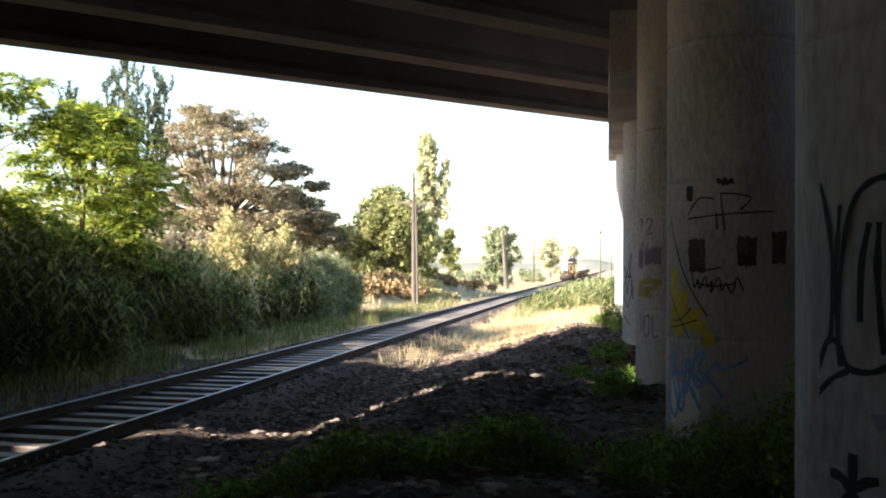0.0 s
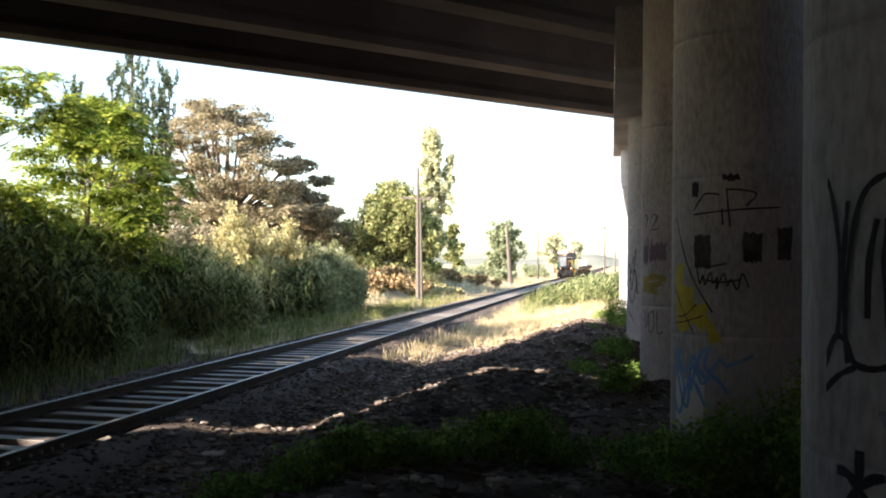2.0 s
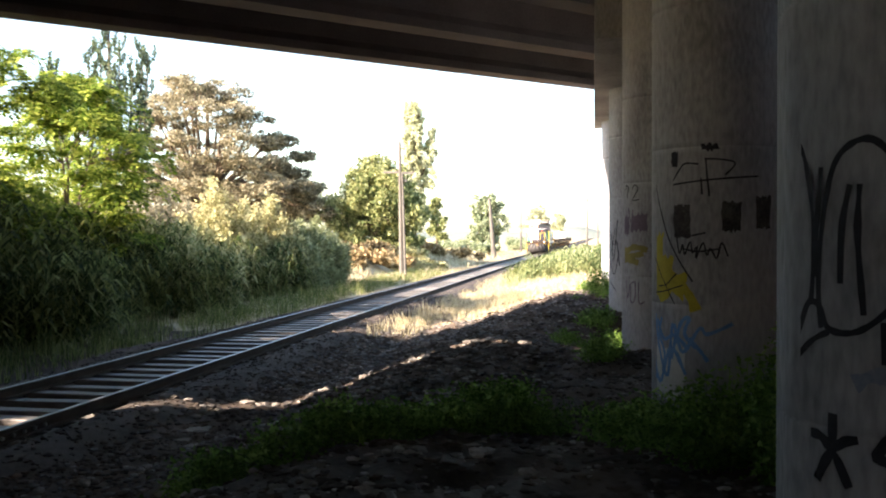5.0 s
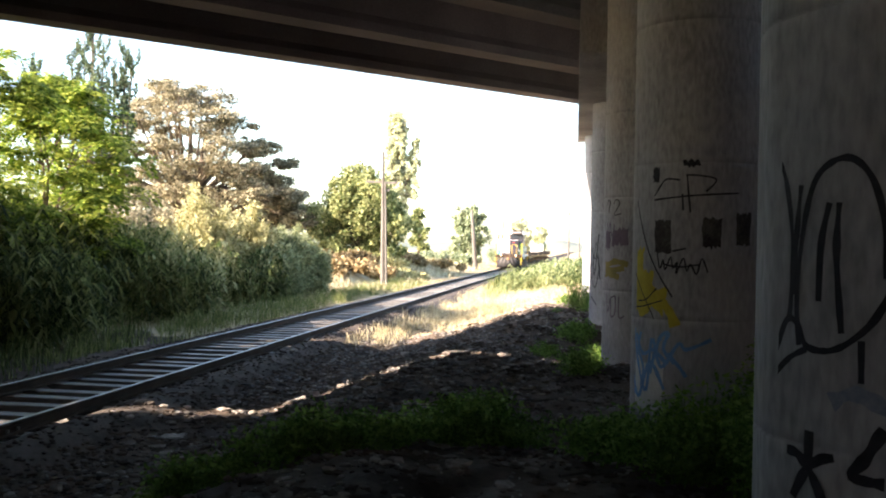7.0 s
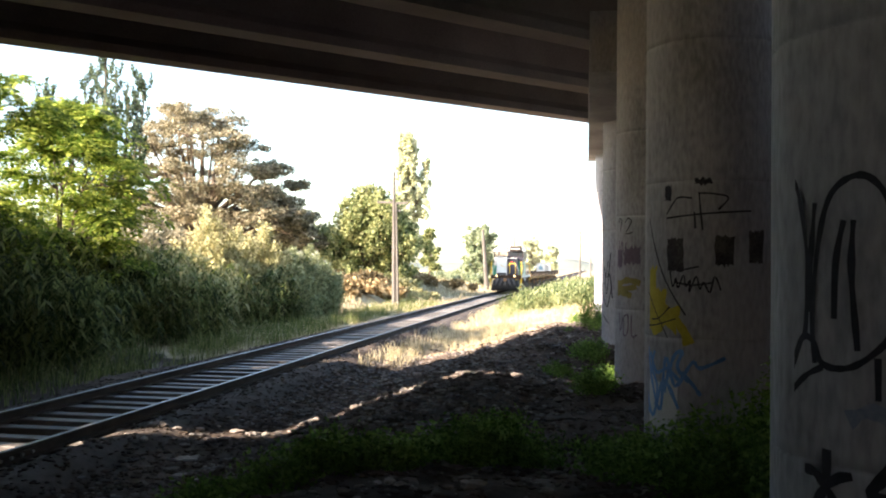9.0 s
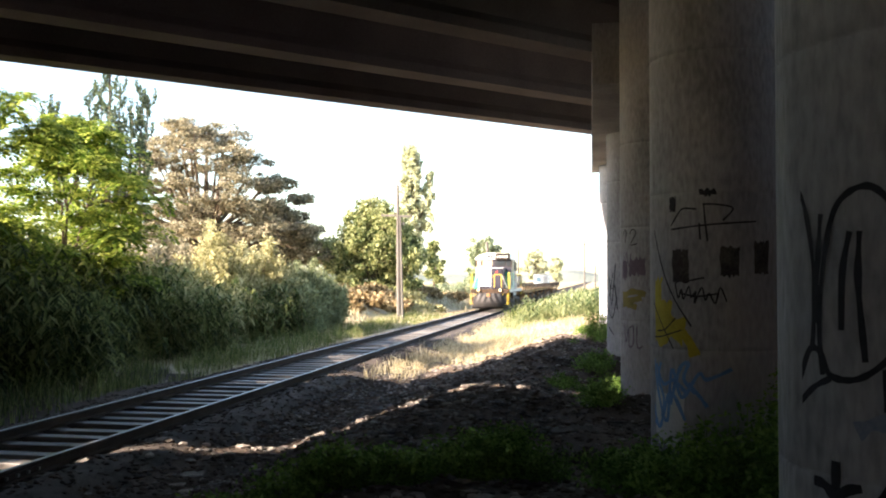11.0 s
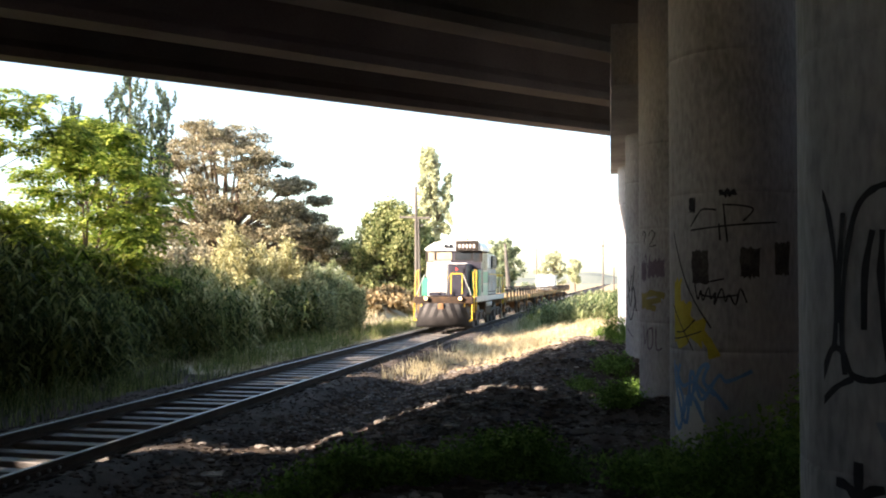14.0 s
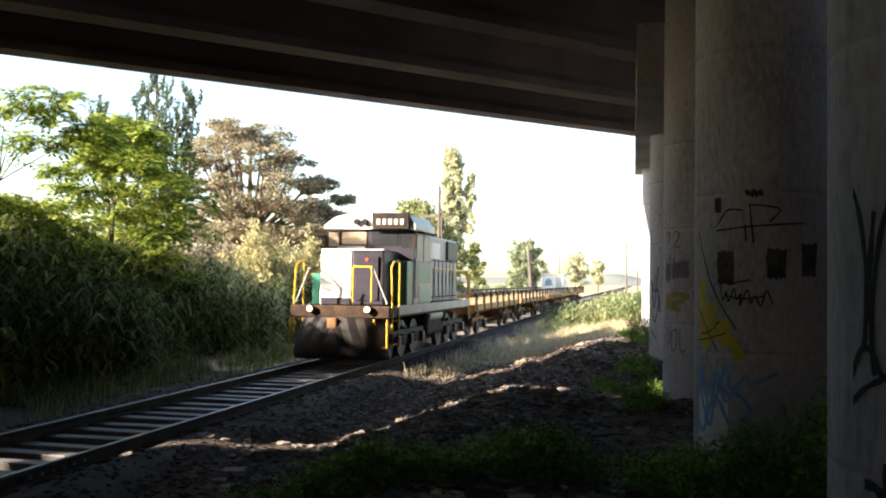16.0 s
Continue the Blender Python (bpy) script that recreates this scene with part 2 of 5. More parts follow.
def deck(name, ys, lead, trail, walled):
    d = thing(name, "concrete road bridge deck on long skewed girders", "bridge", kind="structure")
    z = SOFFIT
    profile = [(-0.33, z), (0.33, z), (0.33, z + 0.2), (0.1, z + 0.42), (0.1, z + 1.15), (0.45, z + 1.35), (0.45, z + 1.5), (-0.45, z + 1.5), (-0.45, z + 1.35), (-0.1, z + 1.15), (-0.1, z + 0.42), (-0.33, z + 0.2)]
    for y in ys:
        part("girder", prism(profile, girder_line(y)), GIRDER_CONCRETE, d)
    y0, y1 = ys[0] - lead, ys[-1] + trail
    a, b = girder_line(y0, -44, 20), girder_line(y1, -44, 20)
    bm = bmesh.new()
    low = [bm.verts.new((*p, z + 1.5)) for p in (a[0], a[1], b[1], b[0])]
    top = [bm.verts.new((*p, z + 1.85)) for p in (a[0], a[1], b[1], b[0])]
    bm.faces.new(low), bm.faces.new(top)
    for i in range(4):
        bm.faces.new((low[i], low[(i + 1) % 4], top[(i + 1) % 4], top[i]))
    bmesh.ops.recalc_face_normals(bm, faces=bm.faces)
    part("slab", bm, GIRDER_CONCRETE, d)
    for k in walled:
        y, s = ((y0, 1), (y1, -1))[k]
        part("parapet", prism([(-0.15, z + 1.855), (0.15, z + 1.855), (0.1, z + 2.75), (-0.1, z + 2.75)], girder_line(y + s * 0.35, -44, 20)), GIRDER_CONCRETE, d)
    return d


deck("bridge_deck", [24.9, 29.9], 2.62, 0.75, (1,))
# the rear girders and slab are unseen, added to block sky light from behind
deck("bridge_deck", [-20.1, -15.1, -10.1, -5.1, -0.1, 4.9, 9.9, 14.9, 19.9], 1.0, 1.87, (0,))


SPRAY_BLACK = material("black_spray_paint", [(0.012, 0.012, 0.016), (0.03, 0.03, 0.04)], 0.7, 6, 40, 0.1)
SPRAY_YELLOW = material("yellow_spray_paint", [(0.27, 0.225, 0.025), (0.42, 0.355, 0.05)], 0.7, 6, 40, 0.1)
SPRAY_BLUE = material("blue_spray_paint", [(0.09, 0.19, 0.40), (0.16, 0.29, 0.54)], 0.7, 6, 40, 0.1)
SPRAY_WHITE = material("pale_wash_paint", [(0.36, 0.37, 0.37), (0.52, 0.53, 0.53)], 0.8, 3, 40, 0.1)
SPRAY_PURPLE = material("dull_purple_spray_paint", [(0.09, 0.07, 0.10), (0.16, 0.13, 0.17)], 0.8, 5, 40, 0.1)
RADIUS = 0.69


def on_column(bm, deg, z, lift):
    a = radians(deg)
    return bm.verts.new(((RADIUS + lift) * math.cos(a), (RADIUS + lift) * math.sin(a), z))


def stroke(bm, points, width, lift=0.003):
    """A sprayed line over the round surface, through (degrees, height) points, smoothed."""
    pts = []
    n = len(points)
    for i in range(n - 1):
        p0, p1, p2, p3 = (Vector(points[max(0, min(n - 1, k))]) for k in (i - 1, i, i + 1, i + 2))
        for k in range(6):
            t = k / 6
            pts.append(0.5 * (2 * p1 + (p2 - p0) * t + (2 * p0 - 5 * p1 + 4 * p2 - p3) * t * t + (3 * p1 - p0 - 3 * p2 + p3) * t ** 3))
    pts.append(Vector(points[-1]))
    k = math.degrees(1 / RADIUS)
    last = None
    for i, p in enumerate(pts):
        d = pts[min(i + 1, len(pts) - 1)] - pts[max(i - 1, 0)]
        d = Vector((d.x / k, d.y)).normalized()
        w = width * 0.5 * (0.8 + 0.4 * noise.noise(Vector((p.x * 0.3, p.y * 9, 0))))
        a = on_column(bm, p.x - d.y * w * k, p.y + d.x * w, lift)
        b = on_column(bm, p.x + d.y * w * k, p.y - d.x * w, lift)
        if last:
            bm.faces.new((last[0], last[1], b, a))
        last = (a, b)


def patch(bm, d0, d1, z0, z1, ragged=0.03, lift=0.003):
    """A filled area with a ragged outline."""
    cols, rows = 10, 6
    grid = []
    for j in range(rows + 1):
        v = j / rows
        e0 = d0 + 60 * ragged * noise.noise(Vector((v * 2.7, d0, z0)))
        e1 = d1 + 60 * ragged * noise.noise(Vector((v * 2.7, d1, z1)))
        grid.append([on_column(bm, e0 + (e1 - e0) * i / cols, z0 + (z1 - z0) * v + 1.5 * ragged * noise.noise(Vector((i * 0.9, d0, z0 + v))), lift) for i in range(cols + 1)])
    for a, b in zip(grid, grid[1:]):
        for i in range(cols):
            bm.faces.new((a[i], a[i + 1], b[i + 1], b[i]))


def column(y, label):
    x = pier_x(y)
    c = thing("bridge_column", label, "column", (x, y, 0), "bridge columns")
    bm = bmesh.new()
    base = ground_z(x, y) - 0.5
    rings, sides = [], 64
    heights = [base, 0.9]
    for j in (1.42, 3.04, 4.5):
        heights += [j - 0.06, j - 0.008, j, j + 0.008, j + 0.06]
    heights.append(CAP_LOW if y > 20 else SOFFIT + 1.0)
    for z in heights:
        r = RADIUS - (0.010 if z in (4.5, 3.04, 1.42) else 0.0)
        ring = []
        for k in range(sides):
            rr = r + (0.012 if k in (34, 35) else 0.0)          # raised shutter seam
            a = 2 * math.pi * k / sides
            ring.append(bm.verts.new((rr * math.cos(a), rr * math.sin(a), z)))
        rings.append(ring)
    for a, b in zip(rings, rings[1:]):
        for k in range(sides):
            bm.faces.new((a[k], a[(k + 1) % sides], b[(k + 1) % sides], b[k]))
    part("shaft", bm, CONCRETE, c, smooth=True)
    return c


def painted(c, mat, strokes=(), patches=(), width=0.035, lift=0.005, label=""):
    bm = bmesh.new()
    for points in strokes:
        stroke(bm, points, width, lift)
    for p in patches:
        patch(bm, *p, lift=lift)
    bmesh.ops.recalc_face_normals(bm, faces=bm.faces)
    part("graffiti", bm, mat, c, label)


cols = [column(y, text) for y, text in (
    (-2.4, "round weathered concrete bridge column"), (4.0, "concrete column with big black sprayed loops"),
    (10.4, "concrete column sprayed with black, yellow and blue graffiti"), (16.8, "concrete column with faded purple and yellow graffiti"),
    (23.2, "round concrete column with dark scribbles low down"), (29.6, "outermost concrete column lit by the sun"))]
near, second, third, fourth = cols[1:5]
painted(near, SPRAY_BLACK, [
    [(194, 2.42), (197, 2.49), (202, 2.42), (206, 2.2), (206, 1.98), (205, 1.88)], [(209.5, 2.39), (208, 2.2), (207.4, 1.98)],
    [(209.7, 1.79), (208.5, 1.98), (211, 2.24), (216, 2.42), (225.7, 2.48), (233, 2.41), (237, 2.25), (238, 2.05)],
    [(220.4, 2.32), (217.7, 2.17), (217.1, 1.96)], [(223.6, 2.32), (223, 2.13), (225, 1.85)],
    [(195, 1.62), (199, 1.76), (204, 1.88), (209, 1.87), (213, 1.79), (223, 1.79), (233, 1.88), (239, 2.0)], [(198.5, 1.67), (206, 1.74), (213, 1.78)],
    [(231.1, 1.83), (231.3, 1.68)]], width=0.032, label="black sprayed loops and letters")
painted(near, SPRAY_BLACK, [[(214.7, 1.48), (214.6, 1.42), (214.6, 1.34)], [(205.5, 1.39), (210, 1.385), (214.6, 1.345)], [(223.5, 1.40), (219, 1.385), (214.6, 1.345)], [(208.5, 1.22), (211.5, 1.29), (214.6, 1.345)], [(220.5, 1.22), (217.5, 1.29), (214.6, 1.345)],
    [(238, 1.53), (233, 1.42), (229.3, 1.35), (238.3, 1.34)]], width=0.05, lift=0.006, label="black sprayed star and stroke")
FADED_BLUE = material("faded_blue_paint", [(0.12, 0.15, 0.22), (0.26, 0.27, 0.31)], 0.85, 4, 40, 0.1)
painted(near, FADED_BLUE, [[(222, 1.6), (230, 1.64), (240, 1.59)], [(197, 3.5), (201, 3.3)]], [], width=0.07, lift=0.004, label="faint blue sprayed patch")
painted(second, SPRAY_WHITE, [], [(192, 236, 0.45, 1.0, 0.12)], lift=0.003, label="pale washed-out paint")
painted(second, SPRAY_BLACK, [[(224, 2.70), (230, 2.80), (236, 2.87), (248, 2.86)], [(253, 2.91), (266, 2.90), (277.7, 2.86), (269.5, 2.74)],
    [(254, 2.91), (255, 2.75), (257, 2.53)], [(250, 2.72), (251, 2.55)], [(224, 2.66), (260, 2.70), (298, 2.73)], [(242, 2.13), (254, 2.16)],
    [(228, 2.1), (231, 1.95), (234, 2.04), (236, 1.94), (241, 2.07), (243, 1.96), (247, 2.02), (246, 1.9), (252, 2.06), (255, 1.93), (258, 2.0), (263, 1.9), (267, 2.06), (272, 1.92)], [(233, 2.0), (248, 1.97), (266, 2.0)], [(199, 2.67), (219, 2.1), (243, 1.66)]],
    [(222, 229, 2.84, 3.0), (250, 264, 3.0, 3.06)], width=0.022, lift=0.006, label="black sprayed lines and letters")
FADED_BLACK = material("faded_black_paint", [(0.022, 0.02, 0.024), (0.05, 0.045, 0.048), (0.10, 0.095, 0.09)], 0.85, 5, 40, 0.1)
painted(second, FADED_BLACK, [], [(225, 241, 2.11, 2.45, 0.03), (267, 283, 2.18, 2.47, 0.03), (296, 312, 2.2, 2.53, 0.03)], lift=0.005, label="dark painted squares")
painted(second, SPRAY_YELLOW, [[(205, 1.93), (222, 1.74), (240, 1.52), (246, 1.36)]], [(191, 212, 1.86, 2.16, 0.08), (192, 224, 1.66, 1.92, 0.08), (196, 236, 1.48, 1.72, 0.08)], width=0.12, lift=0.004, label="yellow sprayed leaf")
painted(second, SPRAY_BLACK, [[(198, 1.9), (216, 1.6), (226, 1.42)], [(205, 1.6), (216, 1.62), (228, 1.74)], [(200, 1.53), (214, 1.55), (234, 1.62)]], width=0.016, lift=0.007, label="dark veins of the leaf")
painted(second, SPRAY_BLUE, [[(198.9, 1.30), (206, 0.95), (218, 0.67), (224, 1.21), (234, 0.93), (249, 1.18), (256, 1.13), (276, 1.24)], [(192, 1.05), (207, 0.59), (222, 0.97), (237, 0.7)],
    [(203, 1.25), (213, 1.05), (226, 1.1), (238, 0.98)], [(240, 1.08), (250, 0.95), (256, 0.85)], [(195, 1.28), (198, 1.0), (196, 0.7), (203, 0.62)], [(210, 1.27), (206, 1.1), (214, 0.9), (211, 0.7)], [(222, 0.85), (232, 1.22), (240, 1.28), (236, 1.12), (246, 0.98)]], width=0.05, lift=0.006, label="blue sprayed scribble")
painted(third, SPRAY_PURPLE, [[(204, 2.62), (208, 2.4), (212, 2.6), (217, 2.36), (222, 2.58)], [(206, 1.35), (210, 1.05), (216, 1.3), (217, 1.0), (225, 1.02), (226, 1.32), (218, 1.3)], [(232, 1.32), (233, 0.98), (242, 1.0)]],
    [(196, 214, 2.14, 2.46, 0.06), (218, 246, 2.2, 2.5, 0.06)], width=0.03, label="faded purple paint")
painted(third, FADED_BLACK, [[(203, 2.92), (207, 3.0), (212, 2.94), (209, 2.84), (209, 2.78)], [(219, 2.92), (225, 3.0), (231, 2.93), (221, 2.74), (233, 2.75)]], [], width=0.026, lift=0.006, label="faded black sprayed marks")
FADED_YELLOW = material("faded_yellow_paint", [(0.15, 0.13, 0.05), (0.24, 0.205, 0.07)], 0.8, 6, 40, 0.1)
painted(third, FADED_YELLOW, [[(190, 1.92), (205, 1.86), (225, 1.93), (246, 1.88)], [(192, 1.8), (214, 1.77), (240, 1.82)], [(190, 1.68), (212, 1.71), (232, 1.66)]], [], width=0.13, lift=0.004, label="faded yellow paint")
painted(fourth, SPRAY_BLACK, [[(190, 2.4), (215, 1.9), (225, 2.5)], [(195, 1.6), (215, 1.2), (228, 1.7)], [(200, 1.0), (220, 0.8)], [(205, 2.2), (212, 1.5), (222, 2.0), (230, 1.4)], [(192, 1.9), (204, 1.75), (218, 2.3)]], width=0.035, label="dark scribbles")
cap = thing("pier_cap", "long concrete cap beam on the round columns", "beam", kind="structure")
part("cap_beam", prism([(-0.885, CAP_LOW), (1.25, CAP_LOW), (1.25, SOFFIT - 0.003), (-0.885, SOFFIT - 0.003)], ((0.918 - 0.009 * 17.0, 17.0), (0.918 - 0.009 * 31.3, 31.3))), CONCRETE, cap)
upper = thing("pier_crosshead", "concrete crosshead between the girders", "beam", kind="structure")
part("crosshead", prism([(-0.6, SOFFIT + 0.5), (0.7, SOFFIT + 0.5), (0.7, SOFFIT + 1.495), (-0.6, SOFFIT + 1.495)], ((pier_x(-28), -28), (pier_x(16.9), 16.9))), CONCRETE, upper)

# ---- track ----
track = thing("railway_track", "single broad gauge railway track on old sleepers", "railway", kind="structure")
RAIL = [(-0.07, -0.15), (0.07, -0.15), (0.065, -0.135), (0.012, -0.12), (0.012, -0.045), (0.036, -0.03), (0.034, 0.0), (-0.034, 0.0), (-0.036, -0.03), (-0.012, -0.045), (-0.012, -0.12), (-0.065, -0.135)]
for s in (-0.873, 0.873):
    rail = part("rail", prism(RAIL, ((TRACK_X + s, -60), (TRACK_X + s, 700))), RAIL_STEEL, track)
    part("rail_head", prism([(-0.030, 0.0015), (0.030, 0.0015), (0.026, 0.005), (-0.026, 0.005)], ((TRACK_X + s, -60), (TRACK_X + s, 700))), RAIL_TOP, rail, "polished rail head")
plate = part("fishplate", boxed(TRACK_X + 0.873 + 0.016, TRACK_X + 0.873 + 0.04, 8.9, 10.1, -0.118, -0.05, 0.006), RAIL_STEEL, rail)
for k in range(6):
    part("bolt", rod(bmesh.new(), (TRACK_X + 0.913, 9.0 + 0.2 * k, -0.084), (TRACK_X + 0.94, 9.0 + 0.2 * k, -0.084), 0.022, sides=6), RAIL_TOP, plate, "bright steel bolt")
sl = bpy.data.meshes.new("sleeper")
bm = boxed(-1.35, 1.35, -0.12, 0.12, -0.20, 0.0, 0.012)
bm.to_mesh(sl)
bm.free()
sl.materials.append(SLEEPER)
rng = random.Random(4)
y = -6.0
while y < 150:
    ob = new("sleeper", sl)
    ob.parent = track
    ob.location = (TRACK_X + rng.uniform(-0.06, 0.06), y, -0.152 - rng.uniform(0, 0.025))
    ob.rotation_euler = (0, 0, radians(rng.uniform(-1.5, 1.5)))
    y += 0.62 + rng.uniform(-0.03, 0.03)


# ---- vegetation ----
nr = np.random.RandomState(11)


def quads(name, corners, mat, parent=None):
    """One mesh of loose four-cornered leaves; corners has the shape (n, 4, 3)."""
    n = len(corners)
    me = bpy.data.meshes.new(name)
    me.vertices.add(4 * n)
    me.vertices.foreach_set("co", corners.reshape(-1).astype(np.float32))
    me.loops.add(4 * n)
    me.loops.foreach_set("vertex_index", np.arange(4 * n, dtype=np.int32))
    me.polygons.add(n)
    me.polygons.foreach_set("loop_start", np.arange(0, 4 * n, 4, dtype=np.int32))
    me.update(calc_edges=True)
    me.materials.append(mat)
    ob = new(name, me)
    ob.parent = parent
    return ob


def unit(v):
    return v / np.maximum(1e-6, np.linalg.norm(v, axis=1, keepdims=True))


def leaves(points, size, aspect=0.5, flat=0.0, droop=0.0):
    """Diamond-shaped leaves of about that length at the points."""
    n = len(points)
    d = nr.normal(size=(n, 3))
    d[:, 2] = d[:, 2] * (1 - flat) - droop
    d = unit(d)
    s = unit(np.cross(d, nr.normal(size=(n, 3)) * np.array([1 - flat, 1 - flat, 1]) + np.array([0, 0, flat])))
    L = size * nr.uniform(0.6, 1.4, (n, 1))
    return np.stack([points, points + d * L * 0.45 + s * L * aspect * 0.5, points + d * L, points + d * L * 0.5 - s * L * aspect * 0.5], 1)


def shell(centre, radii, n, inner=0.55):
    d = unit(nr.normal(size=(n, 3)))
    return np.array(centre) + d * np.array(radii) * nr.uniform(inner, 1.0, (n, 1)) ** 0.6


def tree(name, label, at, height, trunk, clumps, per_clump, size, mat, aspect=0.5, flat=0.0, droop=0.0, lean=(0, 0), group="", scale=1.0):
    """Trunk, limbs to every clump, and a crown of loose leaves. Clumps: (x, y, z, rx, ry, rz) from the foot."""
    z0 = ground_z(at[0], at[1]) - 0.1
    t = thing(name, label, "tree", (at[0], at[1], z0), group)
    bm = bmesh.new()
    fork = Vector((lean[0], lean[1], height * 0.42))
    rod(bm, (0, 0, 0), fork, trunk, trunk * 0.7, 10)
    part("trunk", bm, BARK, t)
    limbs = bmesh.new()
    rod(limbs, fork, (lean[0] * 1.6, lean[1] * 1.6, height * 0.86), trunk * 0.65, trunk * 0.15, 7)
    for x, y, z, rx, ry, rz in clumps:
        mid = Vector((x * 0.55, y * 0.55, fork.z + (z - fork.z) * 0.35))
        rod(limbs, Vector((0, 0, min(z * 0.8, fork.z * 0.9))), mid, trunk * 0.42, trunk * 0.25, 6)
        rod(limbs, mid, (x, y, z), trunk * 0.25, trunk * 0.1, 5)
        for k in range(4):
            tip = Vector((x, y, z)) + Vector((nr.normal() * rx, nr.normal() * ry, nr.normal() * rz)) * 0.5
            rod(limbs, (x, y, z), tip, trunk * 0.1, trunk * 0.03, 4)
    part("branchwork", limbs, BARK, t)
    pts = []
    for x, y, z, rx, ry, rz in clumps:
        subs = max(4, per_clump // 70)
        cs = shell((x, y, z), (rx, ry, rz), subs, 0.3)
        for c in cs:
            r = np.array((rx, ry, rz)) * nr.uniform(0.2, 0.42)
            pts.append(shell(c, r, per_clump // subs, 0.2))
    quads("crown", leaves(np.concatenate(pts), size, aspect, flat, droop), mat, t)
    t.scale = (scale, scale, scale)
    return t


def random_clumps(seed, n, spread, z0, z1, r, taper=0.4, squash=0.75):
    rr = random.Random(seed)
    out = []
    for i in range(n):
        f = (i + 0.5) / n
        z = z0 + (z1 - z0) * f
        w = spread * math.sin(math.pi * min(0.98, 0.18 + 0.78 * f)) ** 0.8
        a = i * 2.4 + rr.uniform(-0.5, 0.5)
        d = w * rr.uniform(0.35, 1.0)
        k = r * rr.uniform(0.7, 1.25)
        out.append((d * math.cos(a), d * math.sin(a), z, k, k, k * squash))
    return out


def fronds(centres, spread, per, length):
    """Arching feather leaves round each centre: thin leaflets in two rows along a drooping midrib."""
    c = np.repeat(np.array(centres), per, 0)
    n = len(c)
    c = c + nr.normal(size=(n, 3)) * np.array([spread, spread, spread * 0.22])
    a = nr.uniform(0, 2 * np.pi, n)
    out = np.stack([np.cos(a), np.sin(a), np.zeros(n)], 1)
    side = np.stack([-np.sin(a), np.cos(a), np.zeros(n)], 1)
    up = np.array([0, 0, 1.0])
    L = length * nr.uniform(0.6, 1.3, (n, 1))
    lift, sag = nr.uniform(0.0, 0.5, (n, 1)), nr.uniform(0.3, 0.8, (n, 1))
    rows = []
    for k in range(9):
        t = 0.1 + 0.9 * k / 8
        p = c + out * L * t + up * L * (lift * t - sag * t * t)
        q = c + out * L * (t + 0.11) + up * L * (lift * (t + 0.11) - sag * (t + 0.11) ** 2)
        w = L * 0.36 * (1 - 0.75 * abs(t - 0.45))
        for s in (-1, 1):
            tip = p + side * w * s + out * w * 0.45 - up * w * nr.uniform(0.0, 0.55, (n, 1))
            mid = (p + tip) / 2
            d = (q - p) * 0.5
            rows.append(np.stack([p, mid - d, tip, mid + d], 1))
    return np.concatenate(rows)


def feather_tree(label, at, height, trunk, clumps, per, length, spread=0.42, stems=3):
    """Several slender curved stems, thin twigs to each clump, and a crown of feather leaves."""
    z0 = ground_z(*at) - 0.1
    t = thing("acacia_tree", label, "tree", (*at, z0))
    tops = []
    bm = bmesh.new()
    for k in range(stems):
        a = 2.1 * k + at[1]
        last = Vector((0.12 * math.cos(a), 0.12 * math.sin(a), 0))
        for f in (0.2, 0.4, 0.6, 0.8):
            p = Vector((math.cos(a) * 1.3 * f * f, math.sin(a) * 1.3 * f * f, height * f)) + Vector((nr.normal(), nr.normal(), 0)) * 0.08
            rod(bm, last, p, trunk * (1.05 - f), trunk * (0.85 - f), 7)
            last = p
            tops.append(p)
    part("trunk", bm, BARK, t)
    for x, y, z, rx, ry, rz in clumps:
        limbs = bmesh.new()
        end = Vector((x, y, z))
        foot = min((p for p in tops), key=lambda p: (p - end).length + 1.5 * max(0, p.z - z + 0.4))
        mid = foot.lerp(end, 0.5) + Vector((0, 0, 0.15))
        rod(limbs, foot, mid, trunk * 0.2, trunk * 0.13, 5)
        rod(limbs, mid, end, trunk * 0.13, trunk * 0.05, 5)
        part("limb", limbs, BARK, t)
    quads("crown", fronds([c[:3] for c in clumps], spread, per, length), LEAF_ACACIA, t)
    return t


# feathery bright trees by the reeds
feather_tree("bright green feathery tree above the reed bed", (-15.6, 25.5), 8.0, 0.11, random_clumps(1, 44, 2.7, 2.3, 7.5, 0.85, squash=0.32), 36, 0.66, 0.34)
feather_tree("bright green feathery tree with overhanging branches", (-16.0, 20.3), 8.2, 0.10, random_clumps(2, 20, 2.5, 2.4, 4.6, 0.8, squash=0.35) + [(1.7, 1.0, 6.5, 1.0, 0.9, 0.35), (0.9, 0.5, 6.8, 1.0, 1.0, 0.4), (-0.6, -1.0, 6.6, 1.4, 1.4, 0.5), (2.2, 1.2, 6.2, 0.6, 0.6, 0.25), (1.7, 0.2, 7.1, 0.8, 0.8, 0.4), (1.5, -0.3, 5.9, 0.7, 0.7, 0.35), (-1.4, 0.2, 6.9, 1, 1, 0.4)], 46, 0.6)
feather_tree("young light green feathery tree in the reeds", (-17.8, 30.0), 6.0, 0.08, random_clumps(3, 16, 1.8, 2.4, 5.2, 0.9, squash=0.45), 42, 0.55, stems=2)


